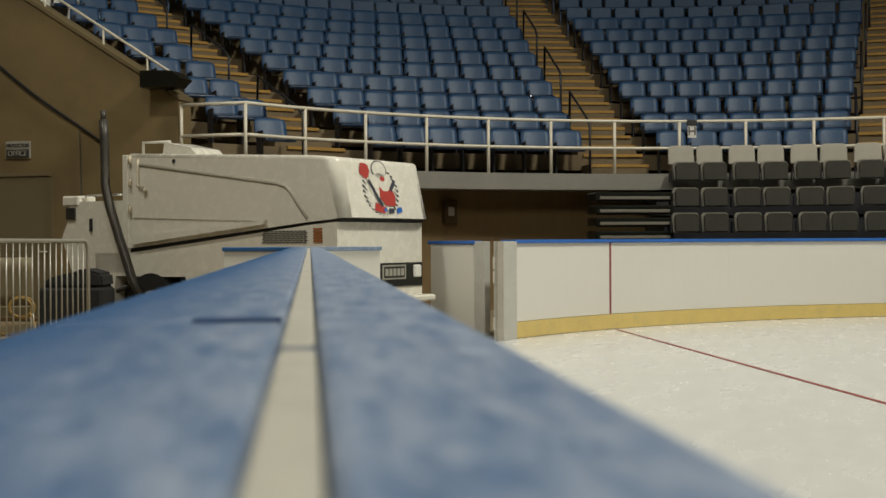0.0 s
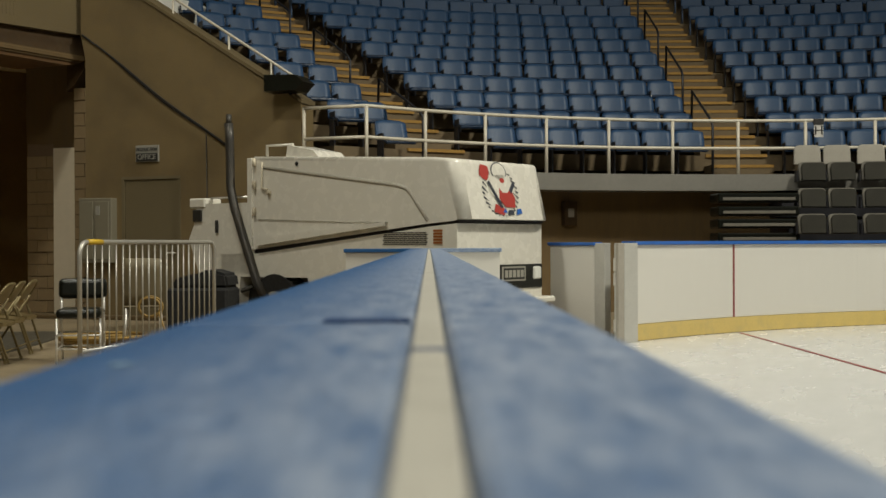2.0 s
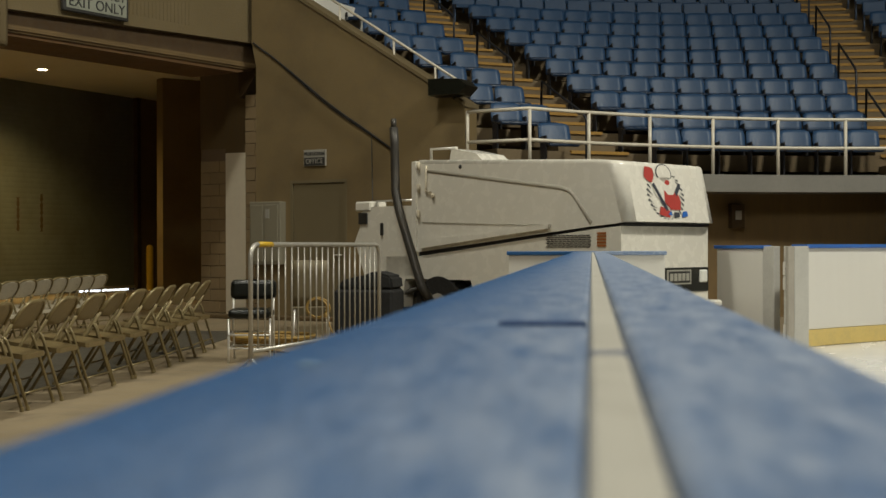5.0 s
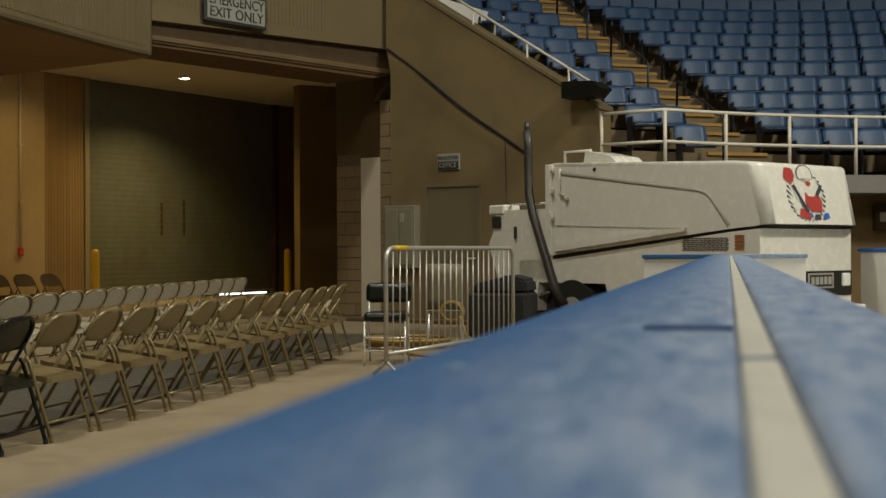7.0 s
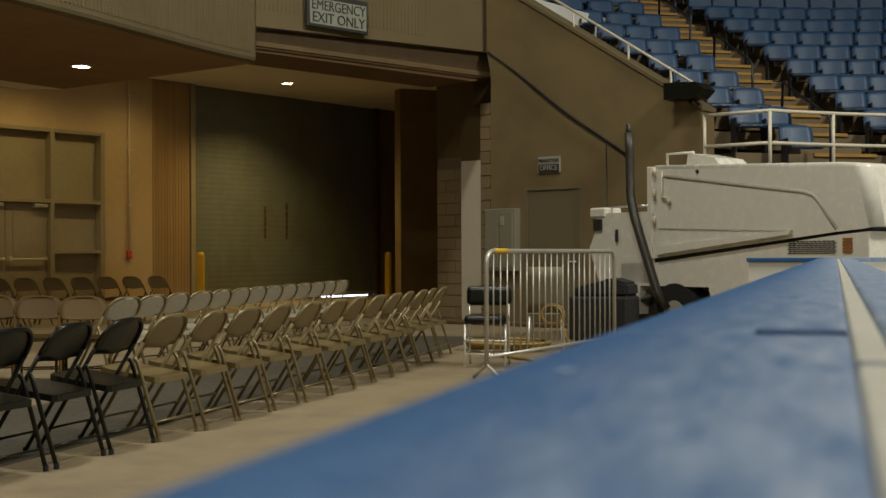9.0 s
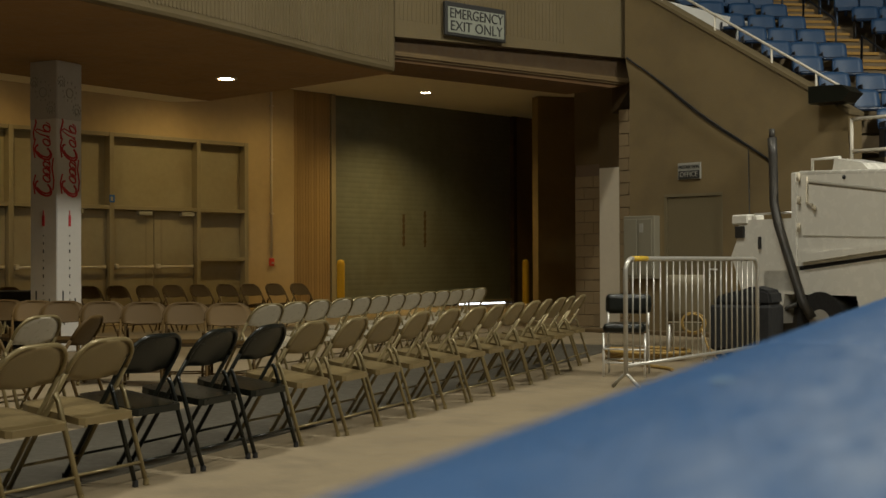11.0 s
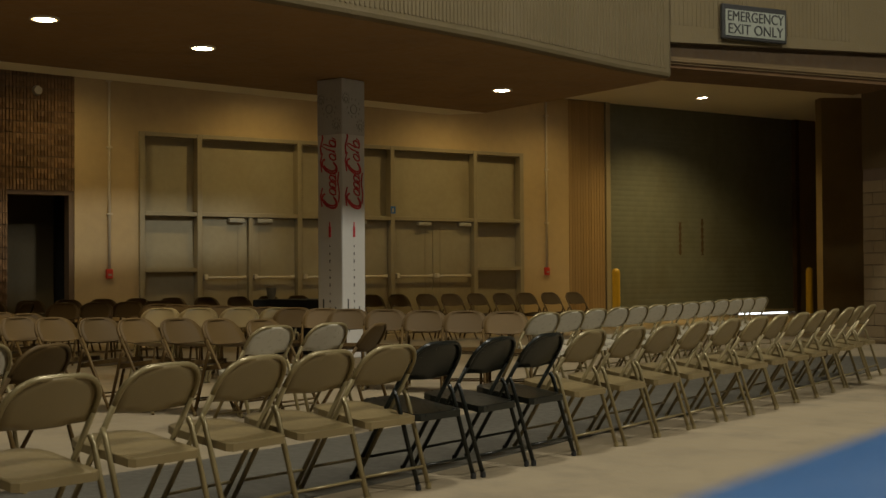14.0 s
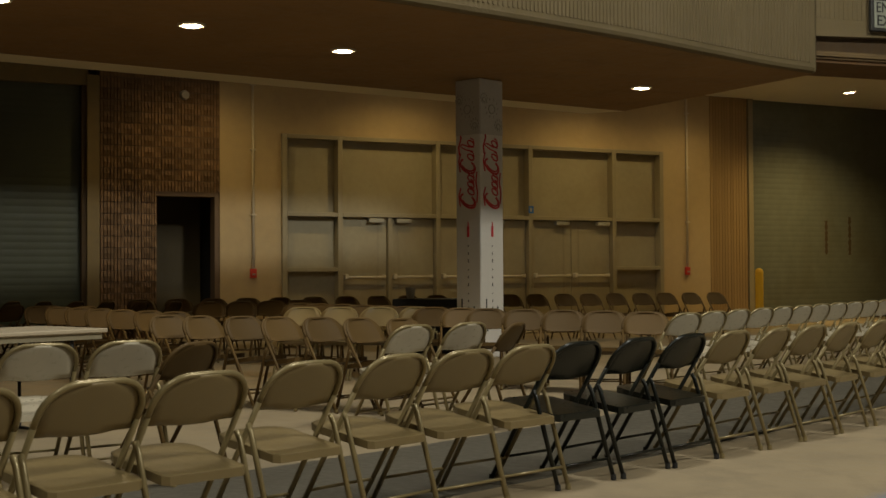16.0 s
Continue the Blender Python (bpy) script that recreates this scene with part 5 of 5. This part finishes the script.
tube(bm, [(-3.9, 0.1, 0.62), (-3.5, 0.05, 0.5), (-3.2, 0.1, 0.6)], 0.03, 6)
part("axle_gear", bm, M_HOSE, zb)

# ---- folding chairs ----


def chair_parts(t, plate, tubem):
    """Faces +x. Slanted front legs run up into a bowed back; rear legs cross under the seat."""
    H, WD = 0.765, 0.232

    def up(z):
        return 0.25 - 0.49 * z / H

    for s in (-1, 1):
        y = s * (WD - 0.022)
        bm = bmesh.new()
        tube(bm, [(up(0), y, 0), (up(0.6), y, 0.6)], 0.0125, 8)
        part("front_leg", bm, tubem, t)
        bm = bmesh.new()
        tube(bm, [(-0.255, y + s * 0.022, 0), (-0.105, y + s * 0.022, 0.47), (-0.085, y + s * 0.02, 0.505)], 0.0125, 8)
        part("rear_leg", bm, tubem, t)
    bm = bmesh.new()
    rx, rz, z0 = 0.15, 0.125, H - 0.013 - 0.125
    pts = []
    for i in range(15):
        a = math.pi * i / 14
        c = WD - 0.022 - rx
        y = (c if i < 7 else -c if i > 7 else 0) + rx * math.copysign(abs(math.cos(a)) ** 0.9, math.cos(a)) * (1 if i != 7 else 0)
        z = z0 + rz * math.sin(a) ** 0.95
        pts.append((up(z), y, z))
    tube(bm, [(up(0.6), WD - 0.022, 0.6)] + pts + [(up(0.6), -WD + 0.022, 0.6)], 0.0125, 8)
    part("top_bow", bm, tubem, t)
    bm = bmesh.new()
    rows = []
    for z, w in ((0.552, 0.175), (0.560, 0.196), (0.59, 0.204), (0.635, 0.205), (0.675, 0.197), (0.71, 0.172), (0.733, 0.140), (0.748, 0.09)):
        rows.append([(up(z) - 0.022 * (1 - (u / 4) ** 2) + 0.003, w * u / 4, z + (0.014 * (u / 4) ** 2 if z < 0.556 else 0)) for u in range(-4, 5)])
    sheet(bm, rows, (0.012, 0, 0.004))
    part("backrest", bm, plate, t)
    bm = bmesh.new()
    outline = [(-0.215, -0.165), (-0.195, -0.19), (0.13, -0.195), (0.19, -0.17), (0.22, -0.11), (0.22, 0.11), (0.19, 0.17), (0.13, 0.195), (-0.195, 0.19), (-0.215, 0.165)]
    top = [bm.verts.new((x, y, 0.41 + 0.14 * x)) for x, y in outline]
    mid = [bm.verts.new((x * 0.8, y * 0.8, 0.404 + 0.112 * x)) for x, y in outline]
    bot = [bm.verts.new((x, y, 0.376 + 0.14 * x)) for x, y in outline]
    for i in range(10):
        j = (i + 1) % 10
        bm.faces.new((top[i], top[j], mid[j], mid[i])).smooth = True
        bm.faces.new((bot[j], bot[i], top[i], top[j]))
    bm.faces.new(mid), bm.faces.new(bot[::-1])
    part("seat", bm, plate, t)
    for x, z, w in ((up(0.13), 0.13, WD - 0.022), (-0.217, 0.115, WD - 0.002)):
        bm = bmesh.new()
        tube(bm, [(x, -w, z), (x, w, z)], 0.008, 6)
        part("crossbar", bm, tubem, t)
    for x, w in ((up(0.017), WD - 0.022), (-0.25, WD)):
        for y in (-w, w):
            bm = bmesh.new()
            bmesh.ops.create_cone(bm, cap_ends=True, segments=10, radius1=0.016, radius2=0.0145, depth=0.03, matrix=pose(x, y, 0.0175))
            part("rubber_foot", bm, M_RUBBER if tubem == M_BLACK else M_CHAIRTUBE, t)


chair_proto = {}
crng = random.Random(11)


def chair(x, y, face, kind="beige", group="folding chairs"):
    """A folding chair whose middle stands at x, y, turned to face that way (degrees from +x)."""
    m = pose(x + crng.uniform(-0.015, 0.015), y + crng.uniform(-0.015, 0.015), 0, 0, 0, face + crng.uniform(-2.5, 2.5))
    if kind not in chair_proto:
        label = {"beige": "beige enamelled steel folding chair, open, on the concrete floor", "pale": "pale silver-grey steel folding chair, open", "brown": "steel folding chair, open, browned for the dim warm light under the balcony", "black": "black steel folding chair, open, in the row"}[kind]
        t = thing("folding_chair", m, label, "chair", group)
        chair_parts(t, {"beige": M_CHAIR, "brown": M_CHAIRSHADED, "pale": M_CHAIRLT, "black": M_BLACK}[kind], {"beige": M_CHAIRTUBE, "brown": M_CHAIRSHADED, "pale": M_CHAIRTUBE, "black": M_BLACK}[kind])
        chair_proto[kind] = t
    else:
        copy_thing(chair_proto[kind], m)


# the long row along the board
foot = Vector((-5.62, 3.63))
fx = {0: foot.copy()}
p = foot.copy()
for k in range(1, 17):
    a = radians(19.0 if k < 6 else 18 + 0.8 * (k - 5))
    p = p + (0.495 if k < 6 else 0.535) * Vector((-math.sin(a), math.cos(a)))
    fx[k] = p.copy()
p = foot.copy()
for k in range(-1, -8, -1):
    a = radians(19.3 + 0.3 * k)
    p = p - 0.475 * Vector((-math.sin(a), math.cos(a)))
    fx[k] = p.copy()
NUDGE = {-3: Vector((0.04, -0.05)), -4: Vector((0.2, -0.12)), -5: Vector((0.216, -0.122)), -6: Vector((0.22, -0.13)), -7: Vector((0.22, -0.13))}   # chairs pulled out of line
for k in sorted(fx):
    a = radians(19 + 0.42 * max(k, 0))
    rd, fc = Vector((-math.sin(a), math.cos(a))), Vector((math.cos(a), math.sin(a)))
    c = fx[k] + ({0: 0.03, 1: -0.06, 2: -0.04, 3: -0.025}.get(k, 0) - 0.232) * rd - 0.24 * fc + NUDGE.get(k, Vector((0, 0)))
    chair(c.x, c.y, math.degrees(a) + 180, "black" if k in (1, 2, 3) else "beige", "front row of folding chairs")


def row(x0, y0, x1, y1, n, face, kind="beige"):
    """Chairs whose backs run from one point to another."""
    for i in range(n):
        u = i / (n - 1) if n > 1 else 0
        chair(x0 + (x1 - x0) * u + 0.2 * math.cos(radians(face)), y0 + (y1 - y0) * u + 0.2 * math.sin(radians(face)), face, kind)


row(-9.1, 7.2, -12.2, 13.4, 13, 191, "pale")
# brown rows take the darker enamel in place of weaker light
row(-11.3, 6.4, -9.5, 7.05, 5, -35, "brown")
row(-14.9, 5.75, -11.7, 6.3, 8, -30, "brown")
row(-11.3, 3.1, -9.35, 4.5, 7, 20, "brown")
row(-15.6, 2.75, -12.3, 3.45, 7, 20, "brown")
row(-7.14, 1.27, -7.2, 1.77, 2, 190, "pale")
row(-8.17, 4.02, -8.33, 4.54, 2, 195, "pale")
row(-6.83, 2.05, -6.83, 2.05, 1, 215, "brown")
row(-8.03, 4.78, -8.03, 4.78, 1, 220, "brown")
row(-7.05, 0.75, -7.05, 0.75, 1, 190, "pale")
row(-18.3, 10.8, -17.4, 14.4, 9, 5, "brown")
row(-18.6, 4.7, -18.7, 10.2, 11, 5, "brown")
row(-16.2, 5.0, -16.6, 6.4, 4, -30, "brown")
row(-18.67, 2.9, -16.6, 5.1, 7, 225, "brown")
row(-13.1, 5.1, -12.3, 6.1, 4, -40)
row(-17.6, 1.9, -15.2, 3.2, 5, 215, "brown")

# trestle table and the black-clothed stand by the pillar
tb = thing("folding_table", pose(-9.12, 0.85, 0, 0, 0, 114), "long folding table with a tan laminate top", "table")
bm = bmesh.new()
span(bm, -1.2, 1.2, -0.4, 0.4, 0.715, 0.745, 0.006)
part("tabletop", bm, M_TABLE, tb)
bm = bmesh.new()
span(bm, -1.17, 1.17, -0.37, 0.37, 0.67, 0.714)
part("apron", bm, M_FRAME, tb)
for x in (-0.95, 0.95):
    bm = bmesh.new()
    tube(bm, [(x, -0.32, 0.67), (x, -0.32, 0.01), (x, 0.32, 0.01), (x, 0.32, 0.67)], 0.014, 8)
    part("leg", bm, M_SEATLEG, tb)
bt = thing("display_table", pose(-16.1, 8.3, 0, 0, 0, 45), "small table draped in black cloth beside the pillar", "table")
bm = bmesh.new()
cube(bm, 1.15, 0.6, 0.76, None, 0.02, 2)
for v in bm.verts:
    if v.co.z < 0.4:
        v.co.x *= 1.03 + 0.02 * math.sin(17 * v.co.y)
part("black_cloth", bm, M_CLOTH, bt)
cp = thing("paper_cup", pose(-16.35, 8.0, 0.762), "pale cup standing on the black table", "cup")
bm = bmesh.new()
bmesh.ops.create_cone(bm, cap_ends=True, segments=16, radius1=0.05, radius2=0.075, depth=0.16, matrix=pose(0, 0, 0.08))
part("cup_body", bm, M_SIGNGREY, cp)

# crowd barrier
bf, bb = Vector((-6.68, 9.27, 0)), Vector((-7.12, 12.3, 0))
bv = bb - bf
br = thing("crowd_barrier", Matrix.Translation(bf) @ Matrix.Rotation(math.atan2(bv.y, bv.x), 4, "Z"), "galvanised steel crowd barrier standing on the floor", "barrier")
L, H = bv.length, 1.15
bm = bmesh.new()
pts = [(0, 0, 0.12)] + [(0, 0, H - 0.12)] + [(0.12 - 0.12 * math.cos(a), 0, H - 0.12 + 0.12 * math.sin(a)) for a in (math.pi / 2 * i / 5 for i in range(1, 6))]
pts += [(L - 0.12 + 0.12 * math.sin(a), 0, H - 0.12 + 0.12 * math.cos(a)) for a in (math.pi / 2 * i / 5 for i in range(0, 6))] + [(L, 0, 0.12)]
tube(bm, pts, 0.022, 8)
tube(bm, [(0, 0, 0.2), (L, 0, 0.2)], 0.018, 8)
part("frame", bm, M_GALV, br)
n = 22
for i in range(1, n):
    bm = bmesh.new()
    tube(bm, [(L * i / n, 0, 0.2), (L * i / n, 0, H - 0.01)], 0.0085, 6)
    part("bar", bm, M_GALV, br)
for x in (0.0, L):
    bm = bmesh.new()
    tube(bm, [(x, -0.13, 0.015), (x, 0, 0.14), (x, 0.13, 0.015)], 0.018, 6)
    part("foot", bm, M_GALV, br)
bm = bmesh.new()
tube(bm, [(0.14, 0, H + 0.001), (0.42, 0, H + 0.001)], 0.024, 8)
part("yellow_tape", bm, M_BOLLARD, br, "yellow tape round the top tube")

# bar chair with chrome legs behind the barrier
stl = thing("padded_stool", pose(-7.45, 10.35, 0, 0, 0, -60), "black padded chair with chrome tube legs", "stool")
bm = bmesh.new()
cube(bm, 0.46, 0.42, 0.09, pose(0, 0, 0.43), 0.04, 3)
part("seat", bm, M_BLACK, stl)
bm = bmesh.new()
cube(bm, 0.10, 0.46, 0.2, pose(-0.22, 0, 0.60, 0, -8, 0), 0.048, 4)
part("backrest", bm, M_BLACK, stl)
for y in (-0.2, 0.2):
    bm = bmesh.new()
    tube(bm, [(0.24, y, 0), (0.19, y, 0.43)], 0.011, 8)
    part("front_leg", bm, M_STEEL, stl)
    bm = bmesh.new()
    tube(bm, [(-0.28, y, 0), (-0.18, y, 0.43), (-0.22, y, 0.72)], 0.011, 8)
    part("rear_leg", bm, M_STEEL, stl)
for z in (0.14, 0.27):
    bm = bmesh.new()
    tube(bm, [(0.22, -0.2, z), (0.22, 0.2, z), (-0.24, 0.2, z), (-0.24, -0.2, z)], 0.009, 6, True)
    part("footrest", bm, M_STEEL, stl)
# coiled hose and cable on the floor
hz_ = thing("coiled_hose", pose(-8.5, 12.2, 0), "yellow hose lying coiled on the floor", "hose")
bm = bmesh.new()
for k in range(3):
    tube(bm, [((0.42 + 0.04 * k) * math.cos(a), (0.4 + 0.04 * k) * math.sin(a), 0.03 + 0.035 * k) for a in (2 * math.pi * i / 26 for i in range(26))], 0.02, 6, True)
part("hose", bm, M_YHOSE, hz_)
bx = thing("equipment_cart", pose(-7.75, 13.15, 0, 0, 0, 14), "low black equipment cart with a lumpy cover behind the barrier", "cart")
bm = bmesh.new()
span(bm, -0.36, 0.36, -0.28, 0.28, 0.1, 0.62, 0.03)
part("cart_body", bm, M_CLOTH, bx)
bm = bmesh.new()
prism(bm, [(-0.34, 0.62), (0.36, 0.62), (0.34, 0.78), (0.12, 0.84), (-0.1, 0.74), (-0.3, 0.72)], pose(0, -0.25, 0), 0.5)
bmesh.ops.bevel(bm, geom=bm.edges[:], offset=0.03, segments=2, affect="EDGES")
part("cover", bm, M_CLOTH, bx, "black cloth cover")
for x in (-0.28, 0.28):
    for y in (-0.22, 0.22):
        bm = bmesh.new()
        bmesh.ops.create_cone(bm, cap_ends=True, segments=12, radius1=0.05, radius2=0.05, depth=0.03, matrix=pose(x, y, 0.05, 90, 0, 0))
        part("castor", bm, M_RUBBER, bx)
pc = thing("plastic_chair", pose(-8.05, 12.35, 0, 0, 0, 120), "dull grey-brown plastic chair with a tall plain back", "chair")
bm = bmesh.new()
sheet(bm, [[(-0.2 - 0.05 * iz / 4, 0.2 * u / 3, 0.45 + 0.13 * iz) for u in range(-3, 4)] for iz in range(5)], (0.02, 0, 0.004))
part("backrest", bm, M_OFFDOOR, pc)
bm = bmesh.new()
cube(bm, 0.42, 0.42, 0.03, pose(0, 0, 0.42), 0.012, 2)
part("seat", bm, M_OFFDOOR, pc)
for x in (-0.19, 0.19):
    for y in (-0.18, 0.18):
        bm = bmesh.new()
        tube(bm, [(x * 1.12, y * 1.1, 0), (x, y, 0.42)], 0.012, 8)
        part("leg", bm, M_STEEL, pc)
hl = thing("hose_loop", pose(-7.68, 11.9, 0.45, 0, 0, 10), "short yellow hose hanging in a loop behind the barrier", "hose")
bm = bmesh.new()
for k in range(2):
    tube(bm, [((0.12 + 0.02 * k) * math.cos(a), 0.02 * k, (0.1 + 0.015 * k) * math.sin(a)) for a in (2 * math.pi * i / 20 for i in range(20))], 0.011, 6, True)
tube(bm, [(0.1, 0, -0.05), (0.16, 0.02, -0.25), (0.3, 0.05, -0.44)], 0.011, 6)
part("hose", bm, M_YHOSE, hl)
fc_ = thing("floor_hose", pose(0, 0, 0.02), "thin hose snaking over the concrete by the stool", "hose")
bm = bmesh.new()
tube(bm, [(-9.6 + 2.2 * u + 0.18 * math.sin(9 * u), 13.4 - 2.6 * u + 0.25 * math.sin(6 * u + 1), 0) for u in (i / 30 for i in range(31))], 0.018, 6)
part("hose", bm, M_YHOSE, fc_)
# floor cable and threshold strip
bm = bmesh.new()
span(bm, -13.5, -8.3, 16.2, 16.46, 0.0, 0.06, 0.01)
setting("trim_floor_kerb", bm, M_BROWNWALL, "low brown kerb along the office wall", "kerb")
